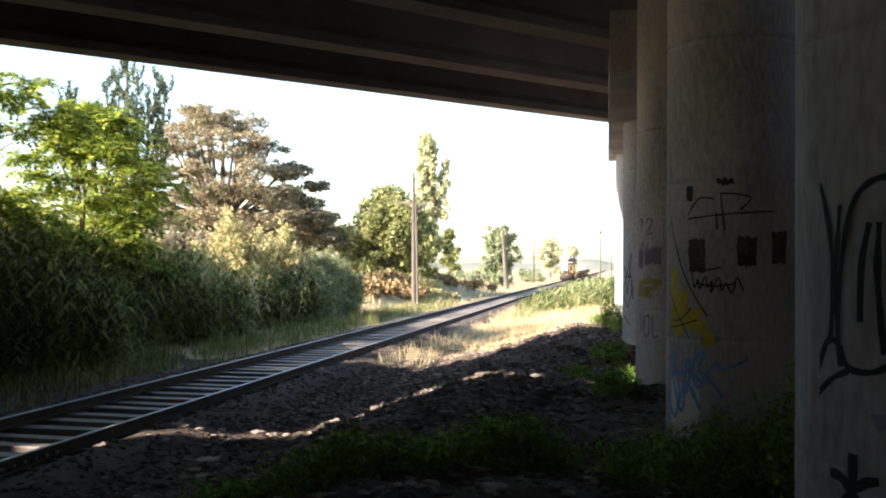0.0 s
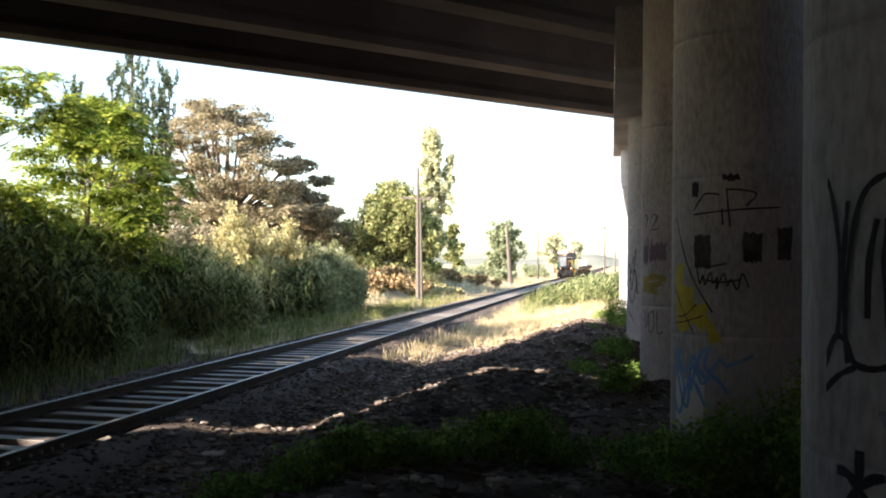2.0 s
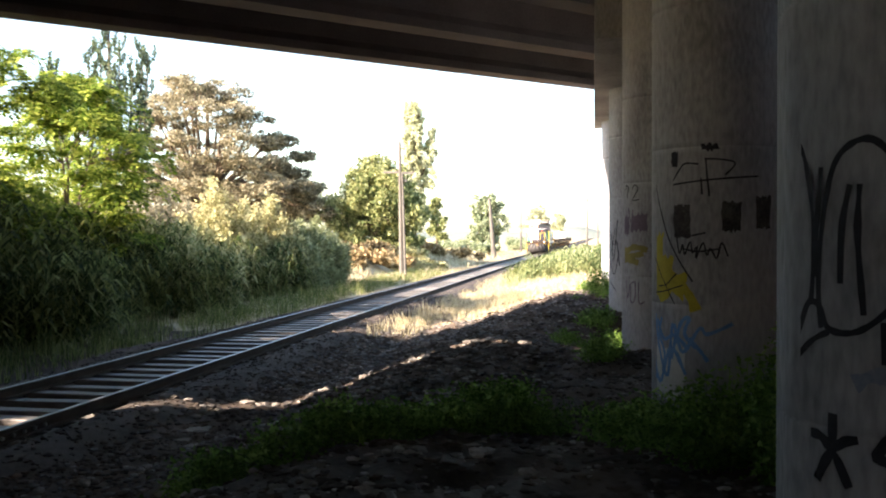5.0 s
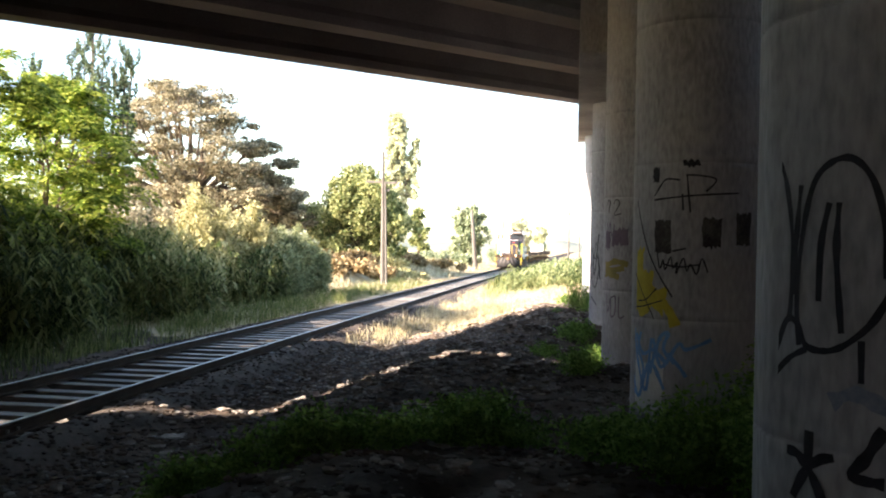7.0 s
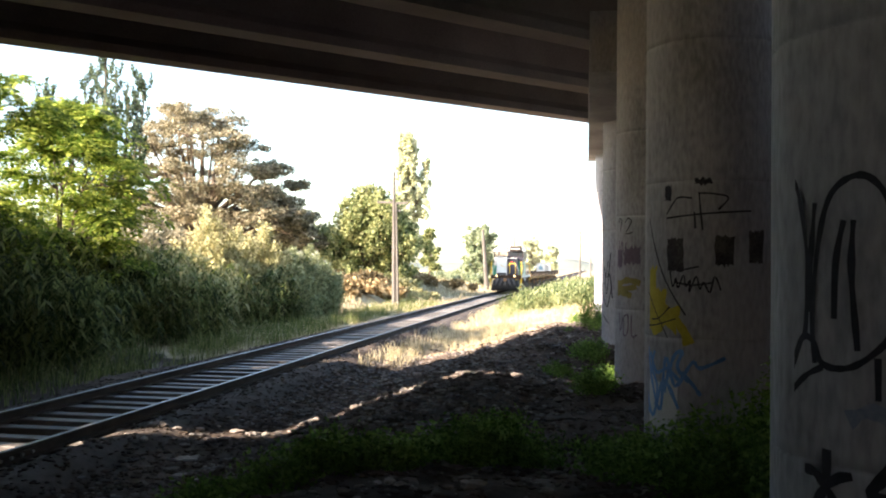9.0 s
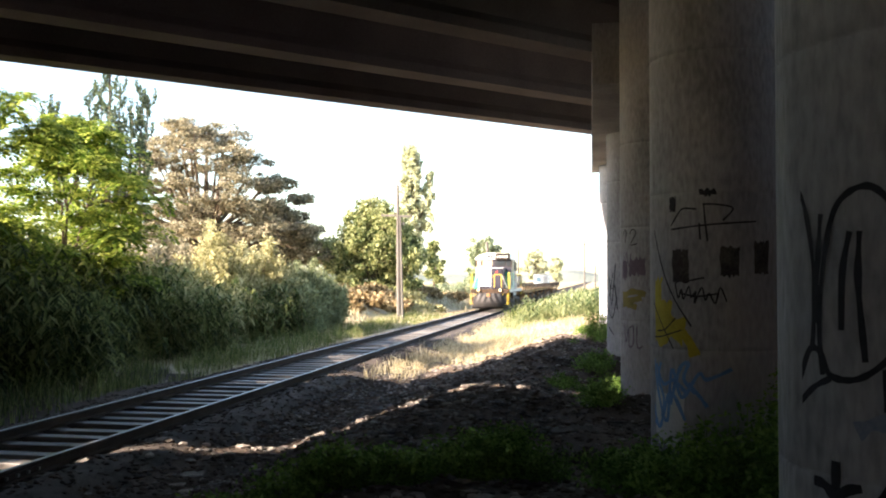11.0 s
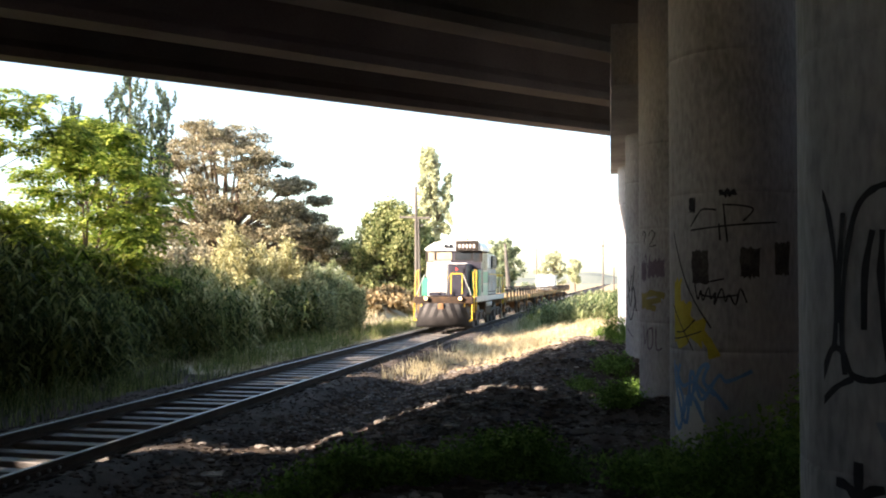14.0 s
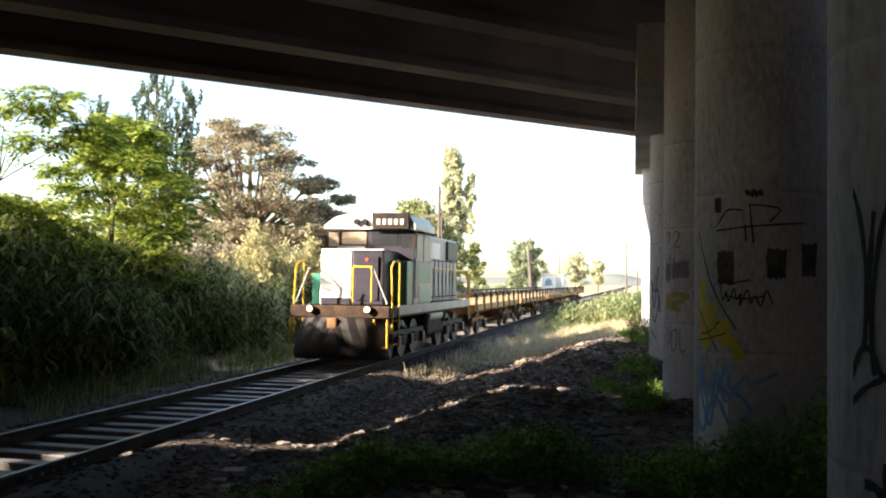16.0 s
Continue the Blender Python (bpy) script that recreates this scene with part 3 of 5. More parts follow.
def conifer(at, height):
    """Upright ragged spires of dark twigs."""
    z0 = ground_z(*at) - 0.1
    t = thing("araucaria_tree", "tall dark conifer with ragged upright twigs", "tree", (*at, z0))
    part("trunk", rod(bmesh.new(), (0, 0, 0), (0, 0, height * 0.96), 0.2, 0.04, 8), BARK, t)
    limbs, pts = bmesh.new(), []
    for k in range(12):
        a = k * 2.4
        out = (0.0, 1.1, 1.9, 1.5, 2.5, 0.9, 2.1, 2.8, 1.6, 2.4, 3.0, 1.3)[k]
        foot = Vector((0, 0, height * (0.30 + 0.013 * k)))
        elbow = Vector((math.cos(a) * out, math.sin(a) * out, height * 0.5))
        top = Vector((math.cos(a) * out * 1.15, math.sin(a) * out * 1.15, height * (1.0, 0.95, 0.86, 0.92, 0.84, 0.9, 0.8, 0.76, 0.88, 0.79, 0.7, 0.83)[k]))
        rod(limbs, foot, elbow, 0.09, 0.06, 6)
        rod(limbs, elbow, top, 0.06, 0.015, 6)
        pts.append(np.array(elbow) + (np.array(top) - np.array(elbow)) * nr.uniform(0, 1, (420, 1)) + nr.normal(size=(420, 3)) * 0.04)
        for j in range(20):
            f = j / 20
            p = elbow.lerp(top, f) if j % 5 else foot.lerp(elbow, 0.4 + 0.6 * f)
            b = nr.uniform(0, 2 * math.pi)
            r = nr.uniform(0.2, 0.5) * (1.15 - 0.6 * f)
            mid = p + Vector((math.cos(b) * r, math.sin(b) * r, 0.12))
            tip = mid + Vector((math.cos(b) * 0.12, math.sin(b) * 0.12, nr.uniform(0.35, 0.8)))
            rod(limbs, p, mid, 0.02, 0.014, 4)
            rod(limbs, mid, tip, 0.014, 0.006, 4)
            for a0, b0, n in ((p, mid, 26), (mid, tip, 80)):
                g = nr.uniform(0, 1, (n, 1))
                pts.append(np.array(a0) * (1 - g) + np.array(b0) * g + nr.normal(size=(n, 3)) * 0.03)
    part("branchwork", limbs, BARK, t)
    quads("crown", leaves(np.concatenate(pts), 0.13, 0.5), LEAF_DARK, t)
    t.scale = (1.32, 1.32, 1.32)


conifer((-31.2, 55.3), 12.5)
dome = []
for z, r, n in ((3.4, 4.4, 7), (5.0, 5.3, 9), (6.6, 5.2, 9), (8.2, 4.6, 8), (9.6, 3.7, 7), (10.8, 2.5, 5), (11.6, 1.3, 3)):
    for k in range(n):
        a = 2 * math.pi * (k + 0.37 * z) / n
        d = r * nr.uniform(0.62, 1.0)
        dome.append((d * math.cos(a) * 1.12 + 0.25 * (8 - z), d * math.sin(a), z + nr.uniform(-0.35, 0.35), nr.uniform(1.1, 1.7), nr.uniform(1.1, 1.7), nr.uniform(0.45, 0.7)))
tree("broad_tree", "broad brownish pine-like tree with a layered crown", (-31.4, 70.8), 12.2, 0.4, dome + [(6.2, 0, 4.6, 1.3, 1.3, 0.6), (7.2, 0, 3.6, 1.1, 1.2, 0.6), (-1.0, -1, 7.0, 2, 2, 0.8), (1.5, -1, 9.0, 2, 2, 0.8)] + [(x, -2.6, z, 1.6, 1.2, 0.7) for x, z in ((-3.6, 3.2), (-1.6, 4.4), (0.6, 3.4), (2.6, 4.6), (4.6, 3.4), (-3.0, 5.8), (0.4, 5.8), (3.4, 6.4), (5.2, 5.4))], 1500, 0.2, LEAF_BROWN, 0.45, 0.5, scale=1.26)
tree("grey_tree", "grey brown tree leaning out beside the broad tree", (-26.0, 74.0), 10.0, 0.25,
     [(-1.6, 0, 9.6, 1.3, 1.3, 0.6), (0.2, 0, 9.9, 1.2, 1.2, 0.5), (1.6, 0, 8.6, 1.1, 1.2, 0.45), (-1.0, -0.6, 8.0, 1.5, 1.4, 0.7), (0.9, -0.5, 7.2, 1.4, 1.4, 0.6), (-1.8, -0.4, 6.4, 1.5, 1.4, 0.8),
      (0.2, -0.6, 5.6, 1.6, 1.5, 0.8), (2.2, 0, 6.0, 1.3, 1.3, 0.6), (1.6, -0.4, 4.6, 1.6, 1.4, 0.7), (3.2, 0, 4.8, 1.2, 1.2, 0.5), (-1.2, -0.5, 4.4, 1.6, 1.5, 0.8), (2.8, 0, 3.6, 1.3, 1.3, 0.6), (0.4, -0.5, 3.4, 1.8, 1.5, 0.8), (-0.4, -0.8, 7.0, 1.8, 1.5, 1.0), (1.4, -0.8, 5.8, 1.8, 1.5, 1.0)], 2300, 0.2, LEAF_BROWN, 0.45, 0.15)
bushy = tree("bushy_tree", "round dense green tree reaching to the ground", (-17.6, 73.0), 8.0, 0.3,
     random_clumps(5, 30, 3.5, 1.0, 7.0, 1.6, squash=0.85) + [(2.6, -1.0, 3.4, 1.7, 1.7, 1.5), (-2.6, -1.2, 3.6, 1.7, 1.7, 1.5), (0.4, -2.0, 4.4, 2.0, 1.6, 1.6), (1.6, -1.0, 5.8, 1.6, 1.6, 1.2), (-1.4, -1.0, 5.9, 1.6, 1.6, 1.2), (0, -1.5, 2, 2.5, 2, 1.5), (2.0, -1.0, 1.2, 1.6, 1.6, 1.2), (-2.2, -1.0, 1.6, 1.6, 1.6, 1.2)], 1100, 0.27, LEAF_GREEN, 0.55)
# unseen trees added left of the view to shade the track and columns
for x, y, k in ((-21.0, -25.0, 1.2), (-20.5, -15.0, 1.2), (-21.0, -5.5, 1.2), (-21.5, 2.0, 0.6), (-21.8, 8.0, 0.85), (-18.8, 14.6, 0.92)):
    copy_thing(bushy, pose(x, y, ground_z(x, y) - 0.3, 0, 0, 40 * y)).scale = (k, k, k)
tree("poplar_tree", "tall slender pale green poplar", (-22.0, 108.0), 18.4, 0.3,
     [(0.75 * math.sin(k * 2.2), 0.75 * math.cos(k * 2.2), 4.0 + 0.47 * k, 1.3 - 0.026 * k, 1.3 - 0.026 * k, 1.2) for k in range(29)] + [(2.0, 0, 12.0, 0.7, 0.7, 1.6), (2.2, 0, 14.0, 0.4, 0.4, 1.0), (1.9, 0, 9.0, 0.9, 0.9, 1.6)], 800, 0.30, LEAF_HAZE_PALE, 0.7)
tree("slender_tree", "small dark tree beside the bushy tree", (-16.4, 92.0), 6.0, 0.12, random_clumps(8, 7, 0.7, 1.5, 5.4, 0.7), 500, 0.32, LEAF_GREEN, 0.6)
tree("ivy_tree", "leafy green tree behind a leaning pole", (-15.8, 128.0), 8.6, 0.3, random_clumps(6, 15, 1.9, 1.0, 7.6, 1.5, squash=0.9), 900, 0.36, LEAF_HAZE_TINTED, 0.6)
# far crowns are paled by leaf colour in place of air haze
tree("distant_tree", "distant tree with haze put into its pale leaf colour", (-15.0, 220.0), 10.0, 0.3, random_clumps(7, 14, 3.4, 2.5, 8.8, 1.7), 600, 0.45, LEAF_HAZE_PALE, 0.6)
tree("distant_tree", "distant tree with haze put into its pale leaf colour", (-10.6, 235.0), 8.6, 0.25, random_clumps(9, 10, 1.6, 2.5, 7.6, 1.2), 600, 0.45, LEAF_HAZE_PALE, 0.6)
for k, (x, y, w, h) in enumerate(((-24, 95, 3.0, 2.4), (-20, 118, 3.6, 2.2), (-27, 128, 4, 3), (-22, 150, 4, 2.6), (-33, 150, 6, 5), (-14, 160, 3, 2.4), (-19, 84, 2.2, 1.6), (-24, 62, 3, 2.5), (-30, 75, 4, 4), (-40, 110, 7, 6), (-14.5, 110, 1.8, 1.3), (-14.9, 57, 2.0, 0.9), (-13.6, 60.5, 1.8, 0.8), (-13.2, 65.0, 1.8, 0.7), (-15.6, 54.0, 1.8, 0.9), (-16.0, 62, 2.4, 1.3), (-14.4, 68, 1.8, 0.9), (-15.4, 80, 2.2, 1.1), (-13.9, 88, 1.6, 0.8))):
    b = thing("shrub", "scrubby olive green shrub beyond the track", "shrub", (x, y, ground_z(x, y) - 0.1), "scrub along the line")
    part("stem", rods([(0, 0, 0), (0.1, 0, h * 0.6)], 0.05), BARK, b)
    pts = np.concatenate([shell((nr.normal() * w * 0.45, nr.normal() * w * 0.3, h * nr.uniform(0.2, 0.75)), (w * 0.3, w * 0.3, h * 0.3), 260, 0.2) for _ in range(14)])
    quads("foliage", leaves(pts, 0.28, 0.6), (LEAF_RUST, LEAF_OLIVE, LEAF_RUST)[k % 3] if k > 10 else LEAF_HAZE_TINTED, b)


def spray_bush(at, w, h, mat, label):
    """A tall bush of upright leafy sprays, ragged on top."""
    b = thing("bush", label, "bush", (*at, ground_z(*at) - 0.1), "bushes at the end of the reed bed")
    stems, pts = bmesh.new(), []
    for k in range(46):
        a, d = 2.4 * k, w * math.sqrt((k + 0.5) / 46)
        x, y = d * math.cos(a), d * math.sin(a)
        top = h * (1 - 0.42 * (d / w) ** 2) * nr.uniform(0.72, 1.08)
        tip = Vector((x * 1.1 + nr.normal() * 0.15, y * 1.1 + nr.normal() * 0.15, top))
        mid = Vector((x * 0.8, y * 0.8, top * 0.5))
        rod(stems, (x * 0.4, y * 0.4, 0), mid, 0.025, 0.018, 4)
        rod(stems, mid, tip, 0.018, 0.006, 4)
        n = 420
        f = nr.uniform(0, 1, (n, 1)) ** 0.8
        line = np.array(mid) * (1 - f) + np.array(tip) * f - np.array([0, 0, top * 0.42]) * (nr.uniform(0, 1, (n, 1)) < 0.35)
        pts.append(line + nr.normal(size=(n, 3)) * np.array([0.24, 0.24, 0.16]) * (1.15 - 0.7 * f))
    part("stem", stems, BARK, b)
    quads("foliage", leaves(np.concatenate(pts), 0.19, 0.3, droop=-0.7), mat, b)


for at, w, h, mat, label in (((-15.7, 36.6), 1.5, 4.7, LEAF_OLIVE, "pale olive bush with upright leafy sprays"), ((-15.1, 40.2), 1.5, 4.5, LEAF_OLIVE, "pale olive bush with upright leafy sprays"),
                             ((-18.6, 36.5), 1.8, 4.9, LEAF_BROWN, "brownish dusty bush behind the reeds"), ((-14.0, 42.2), 1.4, 3.8, LEAF_GREY, "grey green bush at the end of the reeds"),
                             ((-13.3, 39.2), 1.0, 2.6, LEAF_GREY, "low grey green bush beside the reeds"), ((-13.6, 44.8), 1.1, 2.9, LEAF_GREY, "grey green bush at the end of the reeds")):
    spray_bush(at, w, h, mat, label)


def blades(name, xs, ys, heights, width, mat, label, category, bend=0.35, per=1, spread=0.05):
    """Upright bent grass blades of two quads each."""
    n = len(xs) * per
    xs, ys, heights = np.repeat(xs, per), np.repeat(ys, per), np.repeat(heights, per) * nr.uniform(0.55, 1.1, n)
    xs, ys = xs + nr.normal(size=n) * spread, ys + nr.normal(size=n) * spread
    z = np.array([ground_z(a, b) for a, b in zip(xs, ys)]) - 0.02
    base = np.stack([xs, ys, z], 1)
    a = nr.uniform(0, 2 * np.pi, n)
    out = np.stack([np.cos(a), np.sin(a), np.zeros(n)], 1)
    b = nr.uniform(0, 2 * np.pi, n)
    side = np.stack([np.cos(b), np.sin(b), np.zeros(n)], 1) * width * nr.uniform(0.6, 1.3, (n, 1)) / 2
    h = heights[:, None]
    k = bend * nr.uniform(0.2, 1.3, (n, 1))
    mid = base + out * h * k * 0.3 + np.array([0, 0, 1]) * h * 0.6
    tip = base + out * h * k + np.array([0, 0, 1]) * h * (1 - 0.3 * k)
    q1 = np.stack([base - side, base + side, mid + side * 0.8, mid - side * 0.8], 1)
    q2 = np.stack([mid - side * 0.8, mid + side * 0.8, tip + side * 0.1, tip - side * 0.1], 1)
    ob = quads(name, np.concatenate([q1, q2]), mat)
    return tagged(ob, label, category, kind="stuff")


def strip(n, x0, x1, y0, y1, keep=None):
    xs, ys = nr.uniform(x0, x1, n), nr.uniform(y0, y1, n)
    if keep is not None:
        ok = np.array([keep(a, b) for a, b in zip(xs, ys)])
        xs, ys = xs[ok], ys[ok]
    return xs, ys


def tuft(x, y, s=0.6, cut=0.0):
    return noise.noise(Vector((x * s, y * s, 5))) > cut


def canes(name, xs, ys, heights, mat, label):
    """Tall reeds: a stalk and long arching leaves up its length."""
    n = len(xs)
    z = np.array([ground_z(a, b) for a, b in zip(xs, ys)]) - 0.05
    base = np.stack([xs, ys, z], 1)
    lean = nr.normal(size=(n, 3)) * np.array([0.10, 0.10, 0])
    up = unit(lean + np.array([0, 0, 1]))
    h = heights[:, None]
    a = nr.uniform(0, np.pi, n)
    side = np.stack([np.cos(a), np.sin(a), np.zeros(n)], 1) * 0.014
    top = base + up * h
    rows = [np.stack([base - side, base + side, top + side * 0.4, top - side * 0.4], 1)]
    for k in range(19):
        f = (0.06 + 0.94 * (k + nr.uniform(0, 0.8, (n, 1))) / 19.0)
        p = base + up * h * np.minimum(f, 1)
        b = nr.uniform(0, 2 * np.pi, n)
        out = np.stack([np.cos(b), np.sin(b), np.zeros(n)], 1)
        s = np.stack([-np.sin(b), np.cos(b), np.zeros(n)], 1) * 0.036 * nr.uniform(0.6, 1.5, (n, 1))
        L = nr.uniform(0.3, 0.75, (n, 1))
        m = p + out * L * 0.5 + np.array([0, 0, 1]) * L * 0.35
        e = p + out * L * 1.0 + np.array([0, 0, 1]) * L * nr.uniform(-0.45, 0.35, (n, 1))
        rows.append(np.stack([p - s * 0.5, p + s * 0.5, m + s, m - s], 1))
        rows.append(np.stack([m - s, m + s, e + s * 0.1, e - s * 0.1], 1))
    return tagged(quads(name, np.concatenate(rows), mat), label, "reeds", kind="stuff")


def reed_front(y):
    return -12.1 - 0.9 * smooth(16, 34, y) + 0.5 * math.sin(y * 0.7) + 0.4 * smooth(38, 46, y)


def in_reeds(x, y):
    return x < reed_front(y) and y < 41.5 + 1.5 * math.sin(x * 1.3)


def reed_height(x, y):
    return (3.55 - 0.05 * (min(max(y, 8), 44) - 12) + 1.0 * noise.noise(Vector((x * 0.55, y * 0.55, 2))) + 1.1 * noise.noise(Vector((x * 0.22, y * 0.22, 7)))) * (0.72 + 0.28 * smooth(0, 1.6, reed_front(y) - x))


# reeds behind the camera are unseen, added to cut light from the left
xs, ys = strip(8500, -18.5, -11.5, -30, 49, in_reeds)
canes("reed_bed", xs, ys, np.array([reed_height(a, b) * nr.uniform(0.72, 1.08) for a, b in zip(xs, ys)]), REED, "tall dense green reeds along the track")
# a few canes in the sunlit colour brighten this stretch of the bed
xs, ys = strip(260, -16.5, -12.8, 27, 39, in_reeds)
canes("dry_reed_bed", xs, ys, np.array([reed_height(a, b) * nr.uniform(0.9, 1.18) for a, b in zip(xs, ys)]), SUNLIT_REED, "pale reed stalks in the reed bed, sunlight put into their colour")
xs, ys = strip(10500, -12.6, -9.9, 6, 60, lambda x, y: x > reed_front(y) - 0.5 and tuft(x, y, 0.7, -0.25 + 0.2 * (1 - smooth(16, 28, y))))
blades("verge_grass", xs, ys, 0.22 + 0.5 * nr.uniform(0, 1, len(xs)) ** 2, 0.016, GREEN_GRASS, "rough green grass beside the track", "grass", per=2)
xs, ys = strip(7000, -13.0, -9.7, 20, 70, lambda x, y: tuft(x, y, 0.4, -0.1))
blades("dry_verge_grass", xs, ys, 0.12 + 0.25 * nr.uniform(0, 1, len(xs)), 0.012, DRY_GRASS, "short dry straw beside the track", "grass", per=2)
xs, ys = strip(15000, -5.6, 1.5, 21, 62, lambda x, y: y > 25.4 + 5.9 * smooth(-3.5, 0, x) - 4 * smooth(-4.0, -5.2, x) and tuft(x, y, 0.8, -0.2))
blades("dry_grass", xs, ys, 0.14 + 0.32 * nr.uniform(0, 1, len(xs)) ** 1.5, 0.012, DRY_GRASS, "bleached dry grass in the sun", "grass", per=3, bend=0.6)
xs, ys = strip(5000, -4.9, 0.8, 38, 66, lambda x, y: y > 44 - 1.4 * (x + 5.3) * (x < -3) and tuft(x, y, 0.5, 0.08))
blades("tall_green_grass", xs, ys, 0.3 + 0.6 * nr.uniform(0, 1, len(xs)) ** 1.5, 0.022, TALL_GRASS, "tall green cane grass beside the track", "grass", per=3, bend=0.5, spread=0.12)
xs, ys = strip(800, -3.9, 1.2, 44, 62, lambda x, y: tuft(x, y, 0.45, 0.0))
canes("young_reeds", xs, ys, nr.uniform(0.5, 1.35, len(xs)), TALL_GRASS, "young pale green reeds beside the track")
xs, ys = strip(3500, -5.3, 4, 50, 120, lambda x, y: tuft(x, y, 0.2, -0.3))
blades("far_grass", xs, ys, 0.5 + 0.8 * nr.uniform(0, 1, len(xs)), 0.05, REED, "rough high grass farther along the track", "grass", per=3, bend=0.5, spread=0.2)
xs, ys = strip(9000, -30, -10.2, 48, 130, lambda x, y: tuft(x, y, 0.15, -0.2))
blades("far_dry_grass", xs, ys, 0.25 + 0.45 * nr.uniform(0, 1, len(xs)), 0.05, DRY_GRASS, "dry grass on the low bank", "grass", per=2, bend=0.5, spread=0.2)


def weed(at, w, d, h, n, label):
    """A low leafy clump."""
    z0 = ground_z(*at)
    t = thing("weed_clump", label, "weeds", (*at, z0), "weeds under the bridge")
    stems, pts = [], []
    for k in range(max(6, n // 70)):
        x, y = nr.normal() * w * 0.38, nr.normal() * d * 0.38
        hh = h * nr.uniform(0.45, 1.0) * math.exp(-0.6 * ((x / w) ** 2 + (y / d) ** 2))
        g = ground_z(at[0] + x, at[1] + y) - z0
        tip = Vector((x + nr.normal() * 0.05, y + nr.normal() * 0.05, g + hh))
        stems.append([(x - 0.006, y, g - 0.03), (x + 0.006, y, g - 0.03), (tip.x + 0.003, tip.y, tip.z), (tip.x - 0.003, tip.y, tip.z)])
        f = nr.uniform(0.12, 1.02, (130, 1))
        pts.append(np.array((x, y, g)) * (1 - f) + np.array(tip) * f + nr.normal(size=(130, 3)) * np.array([0.075, 0.075, 0.03]))
    quads("foliage", np.concatenate([leaves(np.concatenate(pts), 0.052, 0.5, 0.3), np.array(stems)]), WEED, t)
    for q in stems[:5]:
        part("stalk", rod(bmesh.new(), q[0], q[3], 0.008, 0.003, 5), WEED, t)


for x, y, w, d, h, n in ((-2.9, 6.9, 0.8, 0.5, 0.34, 1600), (-2.3, 7.5, 0.8, 0.5, 0.42, 2000), (-1.6, 7.9, 0.7, 0.5, 0.36, 1600), (-1.0, 8.6, 0.8, 0.5, 0.5, 2200), (-0.85, 9.3, 0.6, 0.5, 0.52, 2200),
                         (0.35, 7.9, 0.55, 0.5, 0.5, 1800), (0.75, 7.3, 0.6, 0.6, 0.55, 2400), (1.2, 7.4, 0.6, 0.6, 0.8, 3000), (1.75, 8.0, 0.6, 0.5, 1.15, 3600), (1.35, 6.6, 0.5, 0.5, 0.7, 2400), (0.3, 9.6, 0.4, 0.4, 0.35, 1000),
                         (0.0, 14.5, 0.5, 0.7, 0.4, 1200), (0.25, 18.5, 0.6, 0.9, 0.55, 1800), (-0.1, 21.5, 0.5, 0.9, 0.45, 1400), (0.0, 26.0, 0.6, 1.2, 0.8, 2200), (-0.7, 20.0, 0.5, 0.6, 0.25, 700), (-0.3, 29.5, 0.5, 0.8, 0.5, 1200)):
    weed((x, y), w, d, h, n, "dark green leafy weed clump on bare soil")

# ---- stones ----


def stones(name, xs, ys, sizes, mat, label, sink=0.3):
    base = bmesh.new()
    bmesh.ops.create_icosphere(base, subdivisions=1, radius=1)
    v0 = np.array([v.co[:] for v in base.verts])
    f0 = np.array([[v.index for v in f.verts] for f in base.faces])
    base.free()
    n, k = len(xs), len(v0)
    z = np.array([ground_z(a, b) for a, b in zip(xs, ys)])
    v = v0[None] * nr.uniform(0.7, 1.25, (n, k, 1))
    a = nr.uniform(0, 6.28, n)
    c, s = np.cos(a)[:, None], np.sin(a)[:, None]
    sq = nr.uniform(0.45, 1.0, (n, 3)) * sizes[:, None]
    v = v * sq[:, None, :]
    v = np.stack([v[..., 0] * c - v[..., 1] * s, v[..., 0] * s + v[..., 1] * c, v[..., 2] * 0.42], 2)
    v += np.stack([xs, ys, z + sizes * 0.25 * (1 - sink)], 1)[:, None, :]
    faces = (f0[None] + (np.arange(n) * k)[:, None, None]).reshape(-1, 3)
    ob = raw(name, v.reshape(-1, 3).tolist(), faces.tolist(), mat)
    return tagged(ob, label, "stones", kind="stuff")


xs, ys = strip(9000, -9.9, -4.7, 6, 34)
stones("ballast_stones", xs, ys, nr.uniform(0.02, 0.055, len(xs)), BALLAST, "dark crushed stone along the sleepers")
xs, ys = strip(9000, -5.2, 1.5, 4.5, 30)
stones("loose_stones", xs, ys, 0.018 + 0.06 * nr.uniform(0, 1, len(xs)) ** 3, STONE, "loose stones and clods on bare soil")
xs, ys = strip(5200, -5.5, -0.6, 7, 25, lambda x, y: tuft(x, y, 0.9, -0.22))
stones("cobbles", xs, ys, 0.03 + 0.055 * nr.uniform(0, 1, len(xs)) ** 1.6, COBBLE, "grey spilled stones on the slope below the track", 0.2)
xs, ys = strip(300, -5.0, -0.4, 6, 22)
stones("clods", xs, ys, nr.uniform(0.05, 0.12, len(xs)), STONE, "dry earth clods on the slope", 0.6)

# clods added where the strip of sun falls, to break up its light
xs, ys = strip(900, -6.1, -1.2, 9.5, 18.5, lambda x, y: abs(y - 14.4 - 0.86 * (x + 3.2)) < 1.1 and tuft(x, y, 1.6, -0.2))
stones("ridge_clods", xs, ys, 0.04 + 0.10 * nr.uniform(0, 1, len(xs)) ** 2, STONE, "broken dry clods added along the sunlit strip of soil", 0.5)
xs, ys = strip(14000, -5.6, 1.6, 4.5, 27, lambda x, y: tuft(x, y, 1.3, -0.3))
